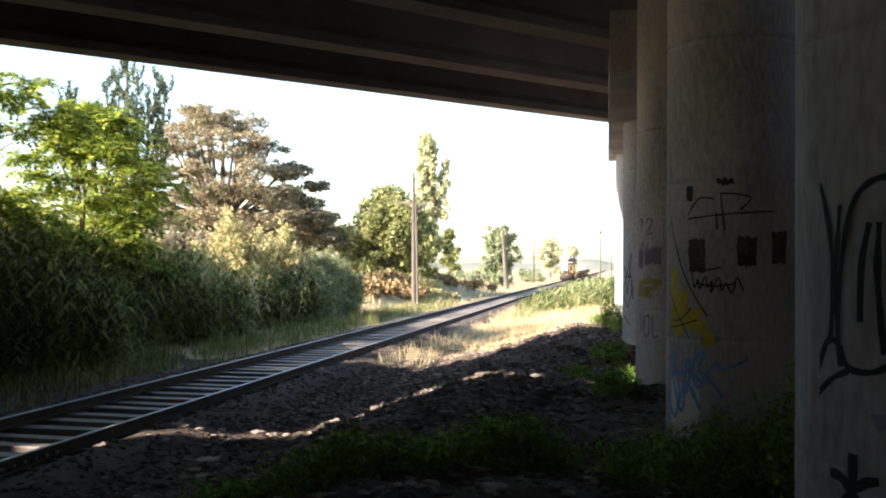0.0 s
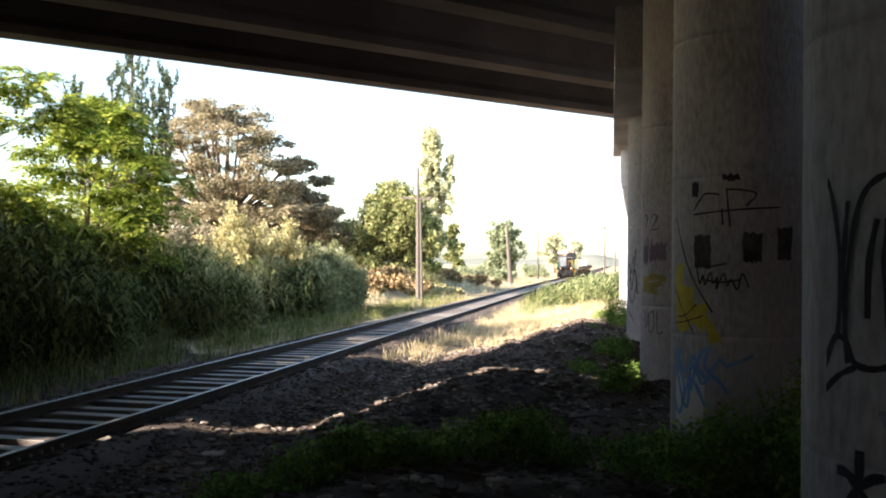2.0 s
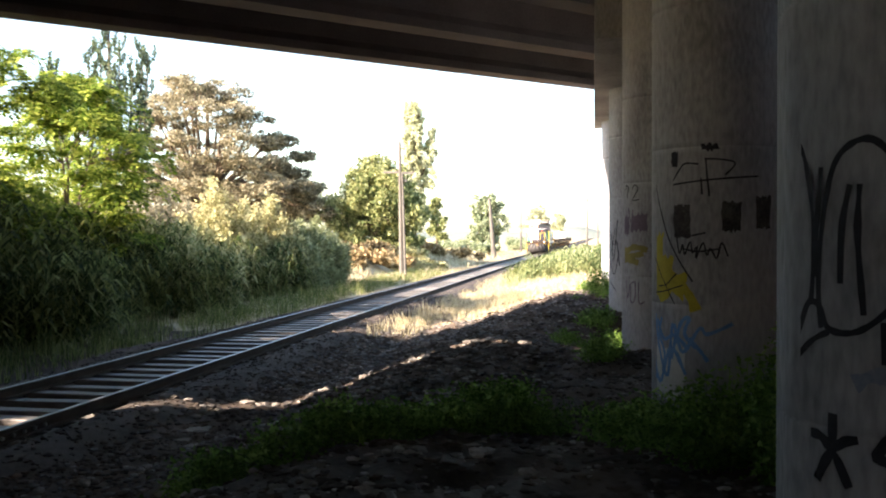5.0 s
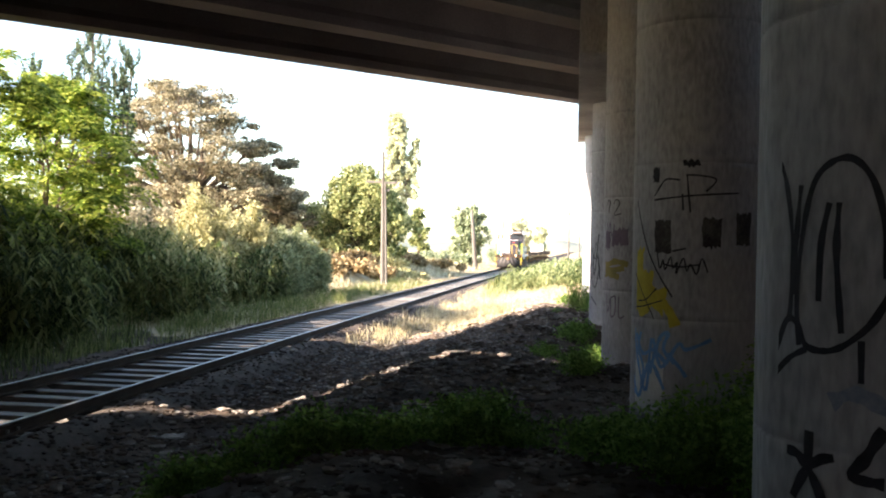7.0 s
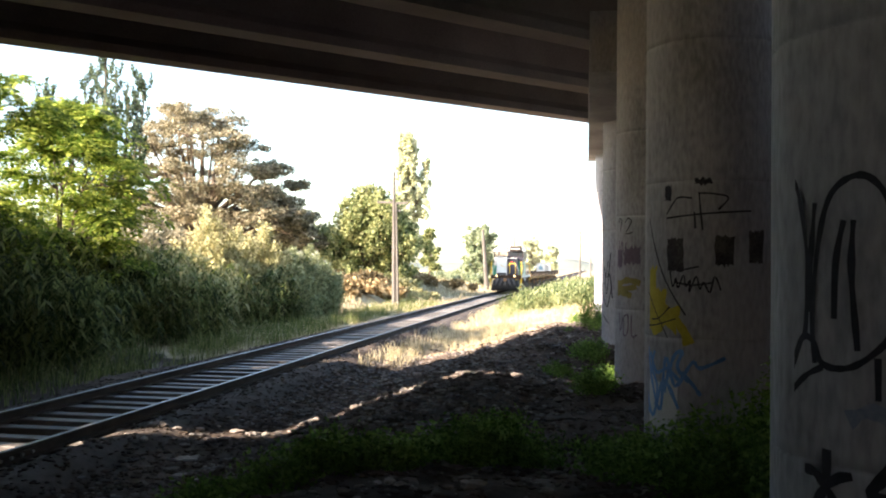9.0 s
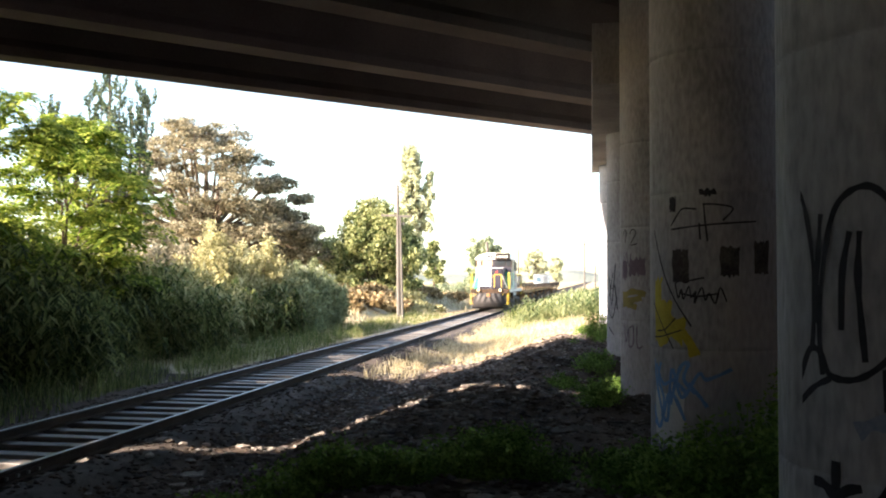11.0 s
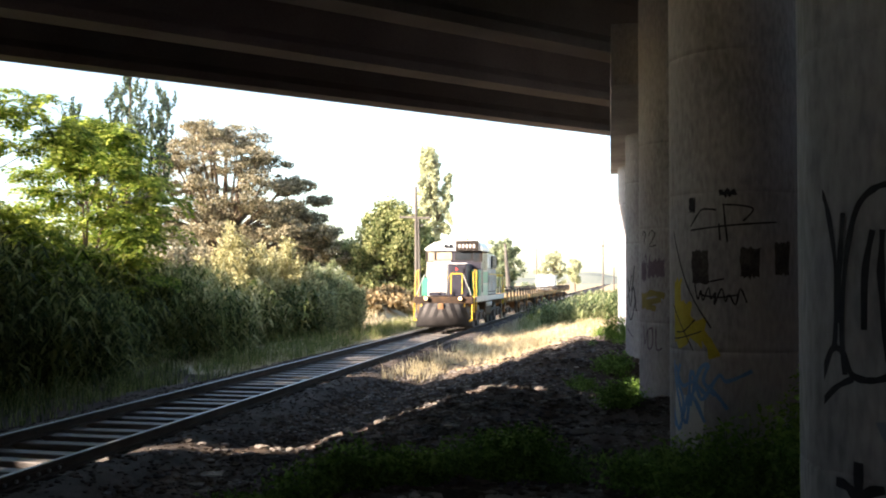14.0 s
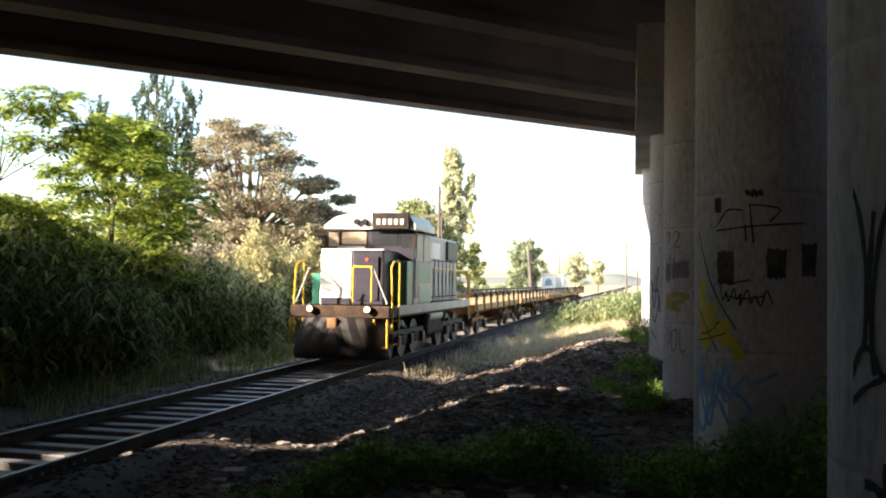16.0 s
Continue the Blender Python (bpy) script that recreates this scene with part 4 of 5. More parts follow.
stones("earth_crumbs", xs, ys, 0.02 + 0.06 * nr.uniform(0, 1, len(xs)) ** 2, SOIL, "crumbled dark earth on the slope", 0.5)

# ---- poles ----


def pole(at, height, r, lean, arms, label):
    z0 = ground_z(*at) - 0.2
    p = thing("utility_pole", label, "pole", (*at, z0), "poles along the line")
    top = Vector((lean[0], lean[1], height + 0.2))
    part("post", rod(bmesh.new(), (0, 0, 0), top, r, r * 0.5, 8), WOOD_POLE, p)
    for z, x0, x1 in arms:
        f = z / height
        arm = part("crossarm", boxed(lean[0] * f + x0, lean[0] * f + x1, -0.06, 0.06, z - 0.06, z + 0.06, 0.01), WOOD_POLE, p)
        for x in (x0 + 0.06, x1 - 0.06):
            bm = rod(bmesh.new(), (lean[0] * f + x, 0, z + 0.06), (lean[0] * f + x, 0, z + 0.2), 0.03, 0.02, 6)
            part("insulator", bm, BALLAST, arm)
    return p


tall = pole((-11.55, 53.2), 8.1, 0.16, (-0.12, 0), [(6.45, -0.15, 0.85), (6.5, -1.0, -0.15), (6.0, -0.1, 0.4)], "tall grey weathered pole with short crossarms")
part("brace", rod(bmesh.new(), (0.24, -0.1, 0), (0.06, -0.08, 6.4), 0.08, 0.06, 6), WOOD_POLE, tall)
pole((-11.6, 101.0), 6.6, 0.28, (-0.55, 0), [], "leaning pale pole overgrown beside a tree")
pole((-11.7, 136.0), 7.3, 0.15, (0, 0), [], "thin dark pole far along the line")
pole((-1.75, 112.0), 7.9, 0.12, (0, 0), [(6.6, -0.3, 0.3)], "thin pole far along the line")
pole((-0.4, 92.0), 3.4, 0.1, (0, 0), [], "short thick post in the high grass")

# ---- distance ----
# the rise is greyed in its base colour to stand for haze
HILL = material("haze_tinted_hill", [(0.10, 0.12, 0.11), (0.17, 0.18, 0.16)], 1.0, 0.01, 0.05, 0)
hv, hf = [], []
for i in range(281):
    x = -500 + i * 4
    h = 8 + 10 * abs(noise.noise(Vector((x * 0.006, 1, 0)))) + 4 * noise.noise(Vector((x * 0.03, 4, 0)))
    h = 0.5 * h + 5 * math.exp(-((x + 24) / 22) ** 2)
    hv += [(x, 700, -2), (x, 720, h * 0.7), (x, 780, h)]
    if i:
        a = 3 * i
        hf += [(a - 3, a, a + 1, a - 2), (a - 2, a + 1, a + 2, a - 1)]
tagged(raw("backdrop", hv, hf, HILL), "low wooded rise on the horizon, haze put into its colour", "hills", kind="structure")

# ---- litter ----
PAPER = material("dirty_white_paper", [(0.5, 0.5, 0.48), (0.7, 0.7, 0.68)], 0.8, 8, 60, 0.2)
bm = bmesh.new()
bmesh.ops.create_grid(bm, x_segments=8, y_segments=6, size=1)
for v in bm.verts:
    x, y = v.co.x, v.co.y
    v.co = Vector((x * 0.17, y * 0.09, 0.05 + 0.05 * noise.noise(Vector((x * 1.6, y * 1.6, 2))) + 0.02 * x))
bmesh.ops.solidify(bm, geom=bm.faces[:], thickness=0.006)
paper = part("litter", bm, PAPER, None)
paper.location = (-4.95, 10.8, ground_z(-4.95, 10.8) + 0.02)
tagged(paper, "crumpled dirty white sheet lying on the soil", "litter")
for x, y, a, L in ((-0.12, 6.7, 0.5, 0.5), (0.1, 13.2, -0.3, 0.9), (-0.6, 12.0, 0.2, 0.6)):
    z = ground_z(x, y)
    st = part("stick", rods([(0, 0, 0.03), (L * 0.5 * math.cos(a), L * 0.5 * math.sin(a), 0.05), (L * math.cos(a), L * math.sin(a), 0.03)], 0.016), WOOD_POLE, None)
    st.location = (x, y, z)
    tagged(st, "dry broken stick lying on bare soil", "stick")

# ---- train ----
WHITE = material("white_paint", [(0.62, 0.63, 0.61), (0.82, 0.83, 0.81)], 0.45, 1.2, 30, 0.05)
GREY_WHITE = material("dirty_white_paint", [(0.34, 0.34, 0.33), (0.50, 0.50, 0.48)], 0.55, 1.5, 25, 0.08, stretch=(1, 1, 0.4))
GREEN = material("green_paint", [(0.03, 0.17, 0.11), (0.06, 0.27, 0.18)], 0.45, 2, 30, 0.05)
PALE_GREEN = material("pale_green_paint", [(0.22, 0.36, 0.29), (0.32, 0.46, 0.38)], 0.5, 2, 30, 0.05)
NAVY = material("dark_navy_paint", [(0.014, 0.013, 0.022), (0.034, 0.031, 0.046)], 0.45, 2, 30, 0.05)
BLACK = material("sooty_black_paint", [(0.012, 0.011, 0.011), (0.045, 0.036, 0.03)], 0.65, 3, 30, 0.15)
RUST = material("rusty_steel", [(0.07, 0.04, 0.025), (0.20, 0.11, 0.055), (0.30, 0.18, 0.09)], 0.8, 2, 30, 0.2)
GRIME = material("grimy_rusty_black", [(0.02, 0.016, 0.013), (0.05, 0.034, 0.024), (0.13, 0.075, 0.04)], 0.8, 2.5, 30, 0.2)
YELLOW = material("yellow_paint", [(0.62, 0.40, 0.02), (0.75, 0.52, 0.05)], 0.5, 4, 30, 0.05)
OCHRE = material("faded_ochre_paint", [(0.30, 0.18, 0.07), (0.46, 0.31, 0.14)], 0.7, 1.5, 20, 0.1)
WHEEL_STEEL = material("worn_wheel_steel", [(0.05, 0.04, 0.035), (0.12, 0.10, 0.088)], 0.6, 3, 40, 0.1, metal=0.5)
GLASS = material("dark_window_glass", [(0.02, 0.025, 0.03), (0.04, 0.045, 0.05)], 0.08, 2, 10, 0)
SMOKED = material("dusty_brown_glass", [(0.035, 0.026, 0.02), (0.075, 0.055, 0.04)], 0.4, 2, 15, 0)
# tan base colour paints the reflection on the left windscreens
REFLECTION_GLASS = material("tan_reflection_glass", [(0.30, 0.235, 0.165), (0.46, 0.38, 0.28)], 0.2, 3, 20, 0)
LAMP = glowing("headlight_glow", (1.0, 0.70, 0.34), 0.8)
RED_LAMP = glowing("red_marker_glow", (1.0, 0.05, 0.03), 0.7)
BOARD_MARK = material("pale_number_bars", [(0.4, 0.36, 0.33), (0.5, 0.46, 0.42)], 0.6)



def striped(name, dark, pale):
    """Worn diagonal warning stripes that meet in a chevron."""
    m = material(name, dark, 0.7, 3, 30, 0.15)
    n, l = m.node_tree.nodes, m.node_tree.links
    ramp = next(x for x in n if x.type == 'VALTORGB')
    tc, xyz = n.new("ShaderNodeTexCoord"), n.new("ShaderNodeSeparateXYZ")
    l.new(tc.outputs["Object"], xyz.inputs[0])
    steps = []
    for op, second in (('ABSOLUTE', None), ('MULTIPLY_ADD', 2.6), ('FRACT', None), ('GREATER_THAN', 0.52)):
        q = n.new("ShaderNodeMath")
        q.operation = op
        if second is not None:
            q.inputs[1].default_value = second
        l.new(steps[-1].outputs[0] if steps else xyz.outputs[0], q.inputs[0])
        steps.append(q)
    l.new(xyz.outputs[2], steps[1].inputs[2])
    wear = n.new("ShaderNodeTexNoise")
    wear.inputs["Scale"].default_value = 5.0
    worn, mix = n.new("ShaderNodeMath"), n.new("ShaderNodeMixRGB")
    worn.operation = 'MULTIPLY'
    edge = n.new("ShaderNodeMapRange")          # the stripes fade out towards the lower edge
    edge.inputs[1].default_value, edge.inputs[2].default_value = 0.5, 0.75
    l.new(xyz.outputs[2], edge.inputs[0])
    keep = n.new("ShaderNodeMath")
    keep.operation = 'MULTIPLY'
    l.new(steps[3].outputs[0], keep.inputs[0]), l.new(edge.outputs[0], keep.inputs[1])
    l.new(keep.outputs[0], worn.inputs[0]), l.new(wear.outputs[0], worn.inputs[1])
    mix.inputs[2].default_value = (*pale, 1)
    l.new(worn.outputs[0], mix.inputs[0]), l.new(ramp.outputs[0], mix.inputs[1])
    l.new(mix.outputs[0], n["Principled BSDF"].inputs["Base Color"])
    return m


PLOUGH_PAINT = striped("striped_plough_paint", [(0.012, 0.011, 0.011), (0.03, 0.027, 0.026)], (0.12, 0.112, 0.104))


def wheelset(parent, y, r):
    """One axle with its two wheels, resting on the rails."""
    ax = part("axle", rod(bmesh.new(), (-0.8, y, r), (0.8, y, r), 0.08, sides=10), RUST, parent)
    for s in (-1, 1):
        bm = bmesh.new()
        rod(bm, (s * 0.80, y, r), (s * 0.90, y, r), r, sides=28)
        rod(bm, (s * 0.77, y, r), (s * 0.80, y, r), r + 0.025, sides=28)
        rod(bm, (s * 0.90, y, r), (s * 0.93, y, r), r * 0.35, r * 0.25, 14)
        part("wheel", bm, WHEEL_STEEL, ax)



def tapered(x0, x1, y0, y1, z0, z1, top):
    """A box whose top is drawn in by that much on all sides but the back."""
    bm = boxed(x0, x1, y0, y1, z0, z1)
    for v in bm.verts:
        if v.co.z > (z0 + z1) / 2:
            v.co.x *= 1 - top
            v.co.y += top * 1.2 * (v.co.y < (y0 + y1) / 2)
    bmesh.ops.bevel(bm, geom=bm.edges[:], offset=0.05, segments=2, affect='EDGES', profile=0.5)
    return bm


def bogie(parent, y, axles, r, length, mat):
    b = part("bogie", boxed(-1.1, -0.98, y - length / 2, y + length / 2, r - 0.05, r + 0.27, 0.03), mat, parent)
    part("side_frame", boxed(0.98, 1.1, y - length / 2, y + length / 2, r - 0.05, r + 0.27, 0.03), mat, b)
    part("bolster", boxed(-1.0, 1.0, y - 0.25, y + 0.25, r + 0.1, r + 0.34, 0.03), mat, b)
    for k in range(axles):
        ya = y + (k - (axles - 1) / 2) * (length - 2 * r * 0.9) / max(1, axles - 1)
        for s in (-1, 1):
            box_mesh = boxed(s * 1.16 - 0.07, s * 1.16 + 0.07, ya - 0.14, ya + 0.14, r - 0.15, r + 0.14, 0.03)
            part("axle_box", box_mesh, WHEEL_STEEL, b)
            if k < axles - 1:
                ym = ya + (length - 2 * r * 0.9) / max(1, axles - 1) / 2
                bm = bmesh.new()
                for q in (-0.16, 0, 0.16):
                    for i in range(4):
                        rod(bm, (s * 1.12, ym + q, r - 0.12 + 0.08 * i), (s * 1.12, ym + q, r - 0.07 + 0.08 * i), 0.075, sides=10)
                part("spring", bm, WHEEL_STEEL, b)
    for k in range(axles):
        ya = y + (k - (axles - 1) / 2) * (length - 2 * r * 0.9) / max(1, axles - 1)
        wheelset(parent, ya, r)
    return b


def locomotive():
    L = thing("locomotive", "white and green diesel locomotive with yellow handrails and lit lamps", "locomotive")
    frame_part = part("underframe", boxed(-1.38, 1.38, 0.25, 11.2, 1.14, 1.42, 0.03), BLACK, L)
    part("side_sill", boxed(1.385, 1.41, 0.9, 11.0, 1.20, 1.44, 0.008), GREY_WHITE, frame_part)
    part("side_sill", boxed(-1.41, -1.385, 0.9, 11.0, 1.20, 1.44, 0.008), GREY_WHITE, frame_part)
    part("front_beam", boxed(-1.40, 1.40, 0.05, 0.245, 1.14, 1.44, 0.03), GRIME, L, "grimy dark front beam")
    # snow plough: two curved wings meeting at a nose
    bm = bmesh.new()
    prof = [(0.12, 0.10), (0.02, 0.24), (0.0, 0.5), (0.06, 0.85), (0.18, 1.12)]
    for s in (-1, 1):
        grid = [[bm.verts.new((s * (1.34 - 0.28 * max(0, z - 0.3)) * math.sin(math.pi / 2 * i / 6), -0.62 + 0.85 * (1 - math.cos(math.pi / 2 * i / 6)) + d, z + 0.05 * (1 - i / 6))) for d, z in prof] for i in range(7)]
        for i in range(6):
            for k in range(4):
                bm.faces.new((grid[i][k], grid[i + 1][k], grid[i + 1][k + 1], grid[i][k + 1]))
    bmesh.ops.remove_doubles(bm, verts=bm.verts[:], dist=0.001)
    ext = bmesh.ops.extrude_face_region(bm, geom=bm.faces[:])
    for v in ext["geom"]:
        if isinstance(v, bmesh.types.BMVert):
            v.co.y += 0.06
    bmesh.ops.recalc_face_normals(bm, faces=bm.faces)
    plough = part("snow_plough", bm, PLOUGH_PAINT, L, "battered black snow plough with worn pale diagonal stripes", smooth=True)
    part("coupler", boxed(-0.14, 0.14, -0.55, 0.1, 0.86, 1.16, 0.04), RUST, L, "rusty coupler")
    for x in (-0.75, -0.45, 0.45, 0.75):
        part("air_hose", rods([(x, 0.0, 1.15), (x + 0.03, -0.2, 0.98), (x + 0.02, -0.22, 0.75), (x, -0.15, 0.66)], 0.028), BLACK, L)
    for x in (-0.75, 0.75):
        bm = rod(bmesh.new(), (x, -0.06, 1.36), (x, 0.06, 1.36), 0.10, 0.09, 16)
        h = part("ditch_light", bm, BLACK, L)
        part("lens", rod(bmesh.new(), (x, -0.075, 1.36), (x, -0.062, 1.36), 0.07, 0.075, 16), LAMP, h, "glowing lamp lens")
    # low nose in two paint fields
    part("nose", tapered(-0.95, 0.0, 1.0, 2.62, 1.425, 2.88, 0.03), WHITE, L, "white half of the nose")
    part("kick_plate", boxed(-0.90, -0.04, 0.975, 0.996, 1.45, 1.62, 0.012), NAVY, L, "dark strip along the foot of the nose")
    nose = part("nose", tapered(0.003, 0.95, 1.0, 2.62, 1.425, 2.88, 0.03), NAVY, L, "dark half of the nose")
    part("nose_lip", boxed(-0.9, 0.93, 1.0, 1.12, 2.86, 2.90, 0.012), WHITE, L)
    part("nose_door", boxed(0.12, 0.78, 0.975, 0.998, 1.56, 2.72, 0.01), NAVY, nose)
    part("marker_lamp", rod(bmesh.new(), (0.45, 0.95, 2.62), (0.45, 0.974, 2.62), 0.035, sides=10), RED_LAMP, nose, "red marker lamp")
    part("green_panel", boxed(0.965, 1.36, 1.9, 2.55, 1.425, 2.62, 0.03), GREEN, L, "green battery box")
    part("green_panel", boxed(-1.36, -0.965, 1.5, 2.55, 1.425, 2.25, 0.03), GREEN, L, "green battery box")
    # cab
    cab = part("cab", boxed(-1.37, 1.37, 2.62, 4.75, 1.425, 3.52, 0.04), GREY_WHITE, L)
    bm = bmesh.new()
    pr = [(-1.42, 3.5), (1.42, 3.5), (1.42, 3.64), (1.22, 3.9), (0.9, 3.97), (-0.5, 3.97), (-1.05, 3.84), (-1.42, 3.6)]
    rings = [[bm.verts.new((x, y, z)) for x, z in pr] for y in (2.52, 4.95)]
    for i in range(8):
        bm.faces.new((rings[0][i], rings[0][(i + 1) % 8], rings[1][(i + 1) % 8], rings[1][i]))
    bm.faces.new(rings[0]), bm.faces.new(rings[1])
    bmesh.ops.recalc_face_normals(bm, faces=bm.faces)
    part("cab_roof", bm, WHITE, L)
    part("cab_front", boxed(-0.15, 1.36, 2.606, 2.619, 2.6, 3.5, 0.004), NAVY, cab, "dark painted cab front")
    part("number_board", boxed(0.12, 1.24, 2.42, 2.515, 3.5, 3.95, 0.015), BLACK, cab, "black number board")
    for k in range(5):
        part("number_bar", boxed(0.26 + 0.18 * k, 0.37 + 0.18 * k, 2.408, 2.418, 3.62, 3.78), BOARD_MARK, cab)
    for x in (-0.36, -0.12):
        hl = part("headlight", rod(bmesh.new(), (x, 2.44, 3.7), (x, 2.515, 3.7), 0.09, sides=14), BLACK, cab)
        part("lens", rod(bmesh.new(), (x, 2.43, 3.7), (x, 2.438, 3.7), 0.075, sides=14), GLASS, hl, "dark headlight lens")
    for x0, x1, z0 in ((-1.28, -0.98, 3.02), (-0.86, -0.1, 3.08), (0.1, 0.86, 3.08), (0.98, 1.28, 3.02)):
        w = part("windscreen", boxed(x0, x1, 2.59, 2.603, z0, 3.42, 0.005), REFLECTION_GLASS if x0 < -0.5 else GLASS, cab)
        part("window_frame", boxed(x0 - 0.04, x1 + 0.04, 2.596, 2.605, z0 - 0.04, 3.46, 0.003), BLACK, w)
    for s in (-1, 1):
        for y0, y1 in ((2.85, 3.6), (3.7, 4.5)):
            part("side_window", boxed(min(s * 1.372, s * 1.388), max(s * 1.372, s * 1.388), y0, y1, 2.62, 3.38, 0.004), SMOKED, cab)
        part("cab_band", boxed(min(s * 1.372, s * 1.384), max(s * 1.372, s * 1.384), 3.14, 4.7, 2.02, 2.55, 0.004), GREEN, cab, "green band on the cab side")
        part("cab_panel", boxed(min(s * 1.372, s * 1.384), max(s * 1.372, s * 1.384), 3.2, 4.7, 1.46, 1.96, 0.004), PALE_GREEN, cab, "pale green lower cab panel")
        part("cab_door", boxed(min(s * 1.372, s * 1.392), max(s * 1.372, s * 1.392), 2.72, 3.1, 1.6, 2.68, 0.004), NAVY, cab)
        part("sun_visor", boxed(min(s * 1.39, s * 1.6), max(s * 1.39, s * 1.6), 2.8, 4.55, 3.42, 3.45, 0.006), BLACK, cab)
    # long hood with doors, radiator and fans
    hood = part("long_hood", boxed(-0.98, 0.98, 4.76, 10.5, 1.425, 3.5, 0.07), GREY_WHITE, L)
    for s in (-1, 1):
        # flat black sheet behind the doors that makes the gaps between them dark
        part("door_recess", boxed(min(s * 0.981, s * 0.986), max(s * 0.981, s * 0.986), 4.95, 10.4, 1.55, 2.76), BLACK, hood)
        for k in range(9):
            y0 = 5.0 + 0.6 * k
            part("hood_door", boxed(min(s * 0.987, s * 1.01), max(s * 0.987, s * 1.01), y0, y0 + 0.44, 1.6, 2.72, 0.006), GREY_WHITE, hood)
        for k in range(9):
            y0 = 5.0 + 0.6 * k
            part("door_latch", boxed(min(s * 1.011, s * 1.022), max(s * 1.011, s * 1.022), y0 + 0.38, y0 + 0.42, 2.0, 2.35, 0.003), BLACK, hood)
        part("radiator_grille", boxed(min(s * 0.99, s * 1.06), max(s * 0.99, s * 1.06), 8.5, 10.3, 2.78, 3.42, 0.02), BLACK, hood)
        for k in range(9):
            part("grille_slat", boxed(min(s * 1.062, s * 1.075), max(s * 1.062, s * 1.075), 8.55, 10.25, 2.82 + 0.065 * k, 2.855 + 0.065 * k), NAVY, hood)
        part("hood_panel", boxed(min(s * 0.982, s * 0.995), max(s * 0.982, s * 0.995), 5.0, 7.6, 2.8, 3.3, 0.006), WHITE, hood)
    for y in (5.7, 8.6, 9.8):
        fan = part("roof_fan", rod(bmesh.new(), (0, y, 3.5), (0, y, 3.62), 0.5, 0.48, 20), BLACK, hood)
    part("exhaust_stack", boxed(-0.2, 0.2, 7.0, 7.5, 3.5, 3.72, 0.03), BLACK, hood)
    part("horn", rod(bmesh.new(), (0.5, 4.2, 4.02), (0.5, 3.7, 4.04), 0.03, 0.07, 8), YELLOW, L)
    part("fuel_tank", boxed(-1.25, 1.25, 4.9, 6.9, 0.45, 1.2, 0.12), GRIME, L, "grimy fuel tank")
    for s in (-1, 1):
        part("air_reservoir", rod(bmesh.new(), (s * 1.18, 5.0, 1.02), (s * 1.18, 6.8, 1.02), 0.13, sides=14), GREY_WHITE, L, "pale air reservoir under the sill")
        part("sand_pipe", rods([(s * 1.2, 1.05, 1.1), (s * 1.18, 1.1, 0.6), (s * 1.0, 1.2, 0.25)], 0.03), RUST, L)
    bogie(L, 2.8, 3, 0.5, 3.6, BLACK)
    bogie(L, 8.9, 3, 0.5, 3.6, BLACK)
    # yellow handrails
    r = 0.024
    for s in (-1, 1):
        part("corner_handrail", rods([(s * 1.40, 0.30, 0.75), (s * 1.40, 0.30, 1.6), (s * 1.36, 0.32, 2.42), (s * 1.36, 0.55, 2.56), (s * 1.36, 1.0, 2.6)], 0.027), YELLOW, L, "yellow corner handrail")
        part("corner_handrail", rods([(s * 1.40, 0.98, 0.85), (s * 1.40, 0.98, 2.6)], r), YELLOW, L, "yellow corner handrail")
        part("front_handrail", rods([(s * 0.72 + 0.15, 0.12, 1.55), (s * 0.72 + 0.15, 0.12, 2.42), (s * 0.2 + 0.15, 0.12, 2.42)] if s > 0 else [(0.35, 0.12, 1.55), (0.35, 0.12, 2.42)], 0.027), YELLOW, L, "yellow platform handrail")
        rail = [(s * 1.38, 5.0, 2.45)] + [(s * 1.38, y, 2.45) for y in (6.5, 8, 9.5, 10.6)] + [(s * 1.38, 11.1, 2.2), (s * 1.38, 11.1, 1.5)]
        part("walkway_handrail", rods(rail, r), YELLOW, L)
        for y in (5.0, 6.4, 7.8, 9.2, 10.6):
            part("handrail_post", rods([(s * 1.38, y, 1.5), (s * 1.38, y, 2.45)], r * 0.8), GREY_WHITE, L)
        for k in range(3):
            part("step", boxed(min(s * 1.05, s * 1.4), max(s * 1.05, s * 1.4), 0.35, 0.9, 0.45 + 0.3 * k, 0.48 + 0.3 * k), RUST, L)
        part("step_panel", boxed(min(s * 1.36, s * 1.4), max(s * 1.36, s * 1.4), 0.92, 0.95, 0.4, 1.2), RUST, L)
        part("rear_handrail", rods([(s * 1.3, 11.15, 0.9), (s * 1.3, 11.15, 2.4), (s * 0.5, 11.15, 2.4), (s * 0.5, 11.15, 1.5)], 0.05), YELLOW, L, "yellow rear handrail")
        part("rear_handrail", rods([(s * 1.36, 10.6, 2.45), (s * 1.36, 11.15, 1.55)], 0.05), YELLOW, L, "yellow rear handrail")
    for s in (-1, 1):
        part("step_rail", rods([(s * 1.36, -0.02, 1.12), (s * 1.36, -0.02, 0.42), (s * 1.0, -0.02, 0.42), (s * 1.0, -0.02, 1.12)], 0.028), YELLOW, L, "yellow step frame")
        part("brace_rail", rods([(s * 0.9, 0.14, 2.4), (s * 1.3, 0.16, 1.5)], 0.022), GREY_WHITE, L, "pale slanting brace")
    part("chain", rods([(-0.57, 0.12, 2.3), (-0.1, 0.12, 2.1), (0.35, 0.12, 2.35)], 0.012), YELLOW, L)
    for ob in L.children:          # the body is a little narrower than the running gear allows
        if ob.name.split(".")[0] not in ("axle", "bogie", "ditch_light"):
            for m in (ob, *ob.children):
                for v in m.data.vertices:
                    v.co.x *= 0.93
    return L


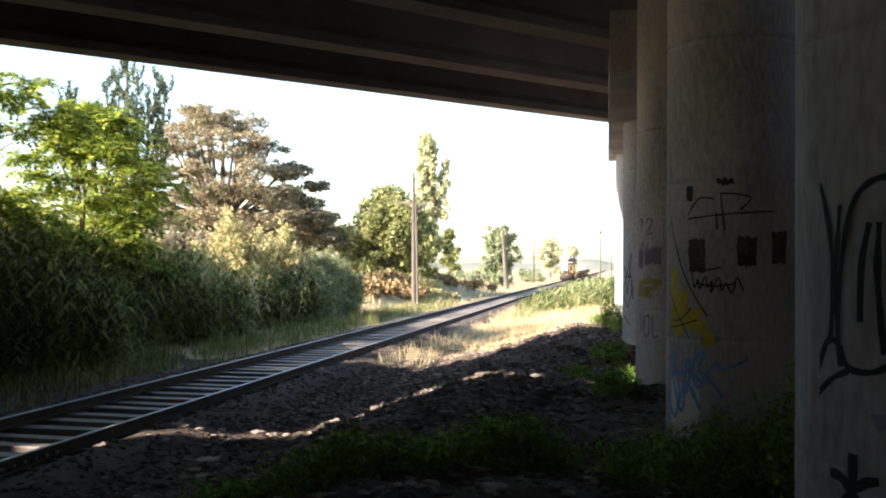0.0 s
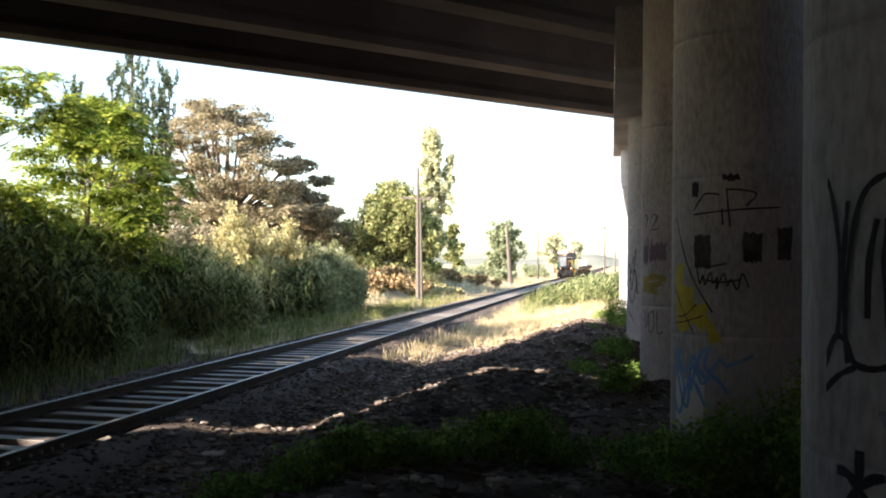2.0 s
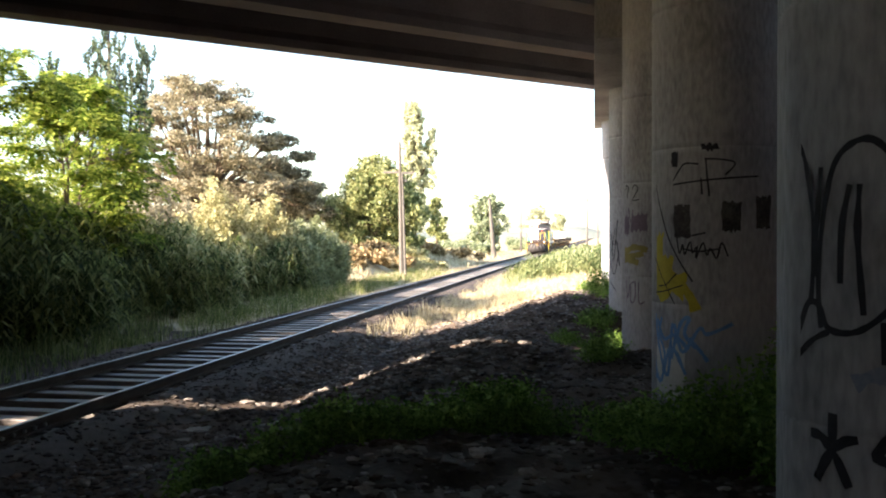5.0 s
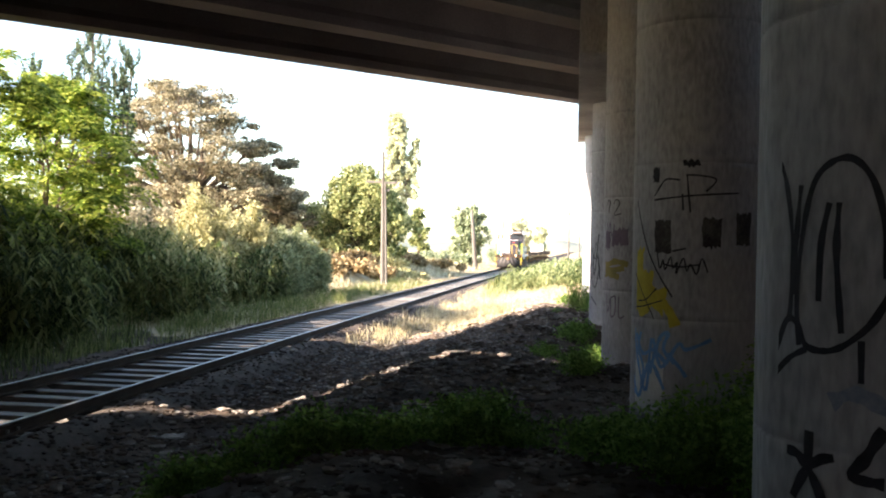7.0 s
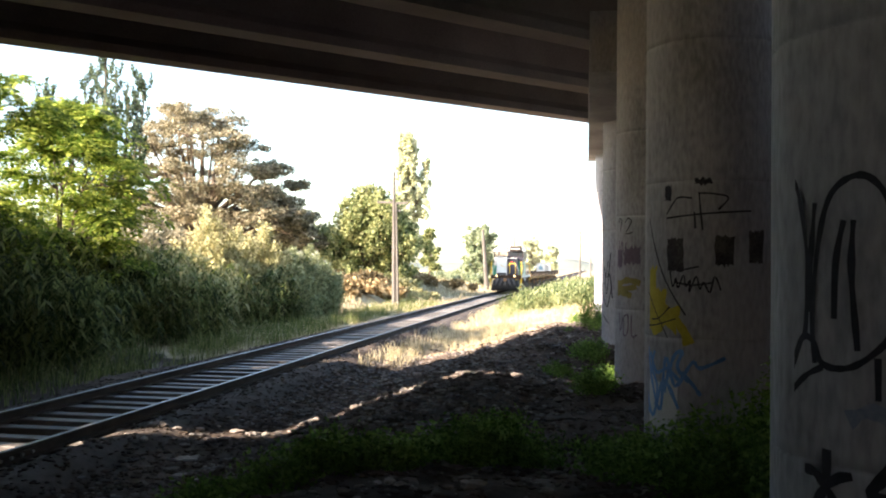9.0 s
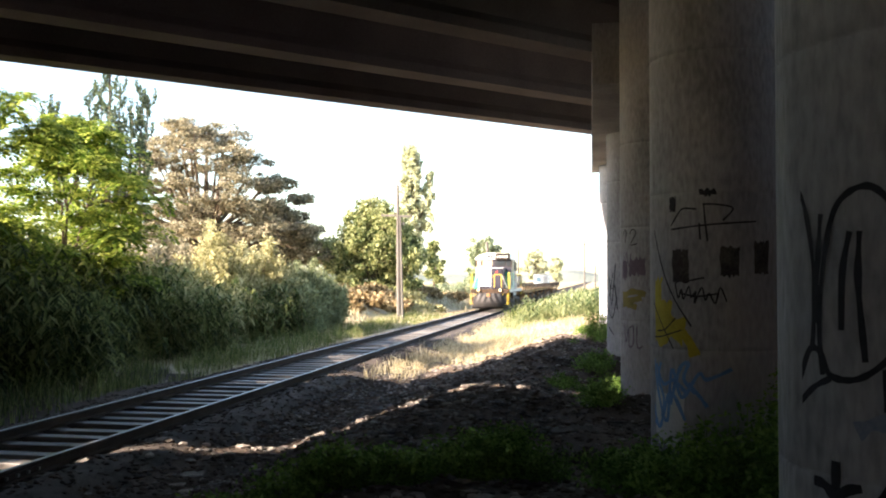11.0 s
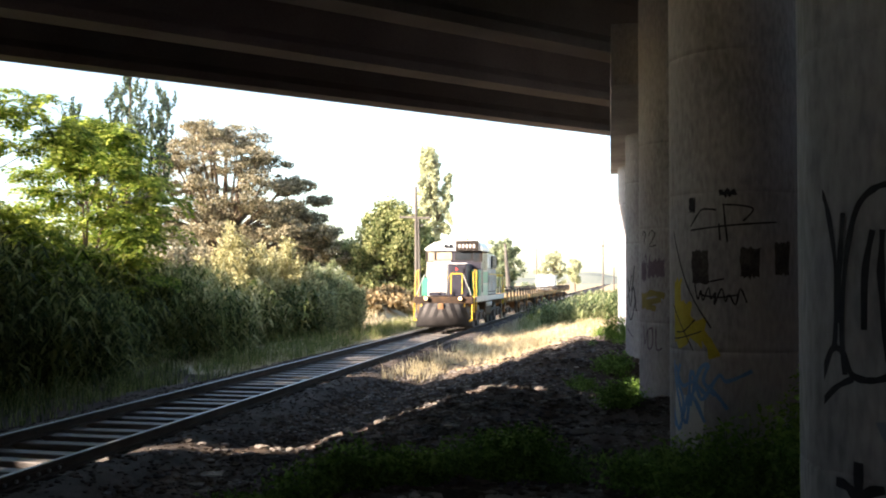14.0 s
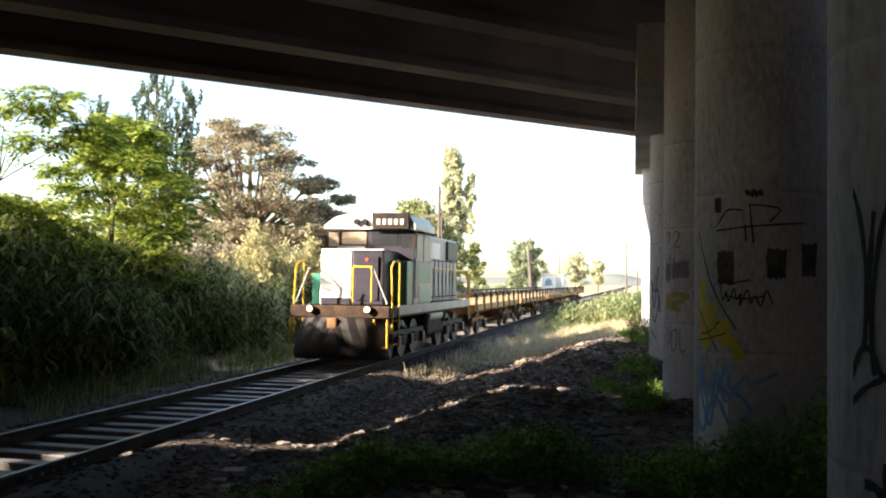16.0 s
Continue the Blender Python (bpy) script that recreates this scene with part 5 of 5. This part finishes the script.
def flat_wagon():
    w = thing("flat_wagon", "rusty flat wagon with low stakes and side rails", "wagon", group="flat wagons behind the locomotive")
    part("deck", boxed(-1.3, 1.3, 0.0, 12.6, 1.12, 1.2, 0.01), OCHRE, w)
    for s in (-1, 1):
        part("side_sill", boxed(min(s * 1.25, s * 1.36), max(s * 1.25, s * 1.36), 0, 12.6, 0.98, 1.22, 0.015), OCHRE, w, "faded ochre side sill")
        sill = part("centre_sill", boxed(min(s * 0.2, s * 0.35), max(s * 0.2, s * 0.35), 0.2, 12.4, 0.7, 1.115, 0.02), RUST, w)
        for k in range(8):
            y = 0.25 + k * 1.73
            part("stake", boxed(min(s * 1.30, s * 1.40), max(s * 1.30, s * 1.40), y - 0.05, y + 0.05, 1.0, 1.66, 0.008), BLACK, w)
        part("side_rail", boxed(min(s * 1.20, s * 1.29), max(s * 1.20, s * 1.29), 0.1, 12.5, 1.56, 1.66, 0.01), BLACK, w)
    for y in (-0.35, 12.6):
        part("coupler", boxed(-0.12, 0.12, y, y + 0.4, 0.8, 1.05, 0.03), RUST, w)
    bogie(w, 2.2, 2, 0.42, 2.6, RUST)
    bogie(w, 10.4, 2, 0.42, 2.6, RUST)
    return w


loco = locomotive()
wagons = [flat_wagon()]
for k in range(4):
    wagons.append(copy_thing(wagons[0], pose(0, 0, 0)))
cabin = thing("crew_cabin", "white crew cabin with a blue mark, standing on a flat wagon", "cabin")
part("walls", boxed(-1.2, 1.2, 0, 4.2, 0, 1.85, 0.05), WHITE, cabin)
part("roof", boxed(-1.28, 1.28, -0.1, 4.3, 1.855, 1.98, 0.04), GREY_WHITE, cabin)
part("door", boxed(0.35, 1.0, -0.03, -0.003, 0.1, 1.65, 0.01), GREY_WHITE, cabin)
BLUE_MARK = material("blue_mark", [(0.14, 0.26, 0.36), (0.22, 0.36, 0.46)], 0.6)
bm = rod(bmesh.new(), (-0.45, -0.012, 1.1), (-0.45, -0.004, 1.1), 0.42, sides=6)
box(bm, -0.9, 0.1, -0.012, -0.004, 0.72, 0.86)
part("painted_mark", bm, BLUE_MARK, cabin)
part("window", boxed(1.203, 1.22, 0.8, 1.8, 0.9, 1.5, 0.01), GLASS, cabin)

cabin.scale = (0.78, 0.78, 0.78)


def motions():
    train = [(0.0, 147.0), (3.5, 120.0), (7.0, 93.0), (11.0, 63.0), (13.0, 47.5), (14.5, 35.1), (16.0, 22.2)]
    walk(loco, [(t, pose(TRACK_X, s, 0)) for t, s in train])
    for k, w in enumerate(wagons):
        walk(w, [(t, pose(TRACK_X, s + 11.9 + 13.5 * k, 0)) for t, s in train])
    walk(cabin, [(t, pose(TRACK_X, s + 57.0, 1.203)) for t, s in train])


motions()
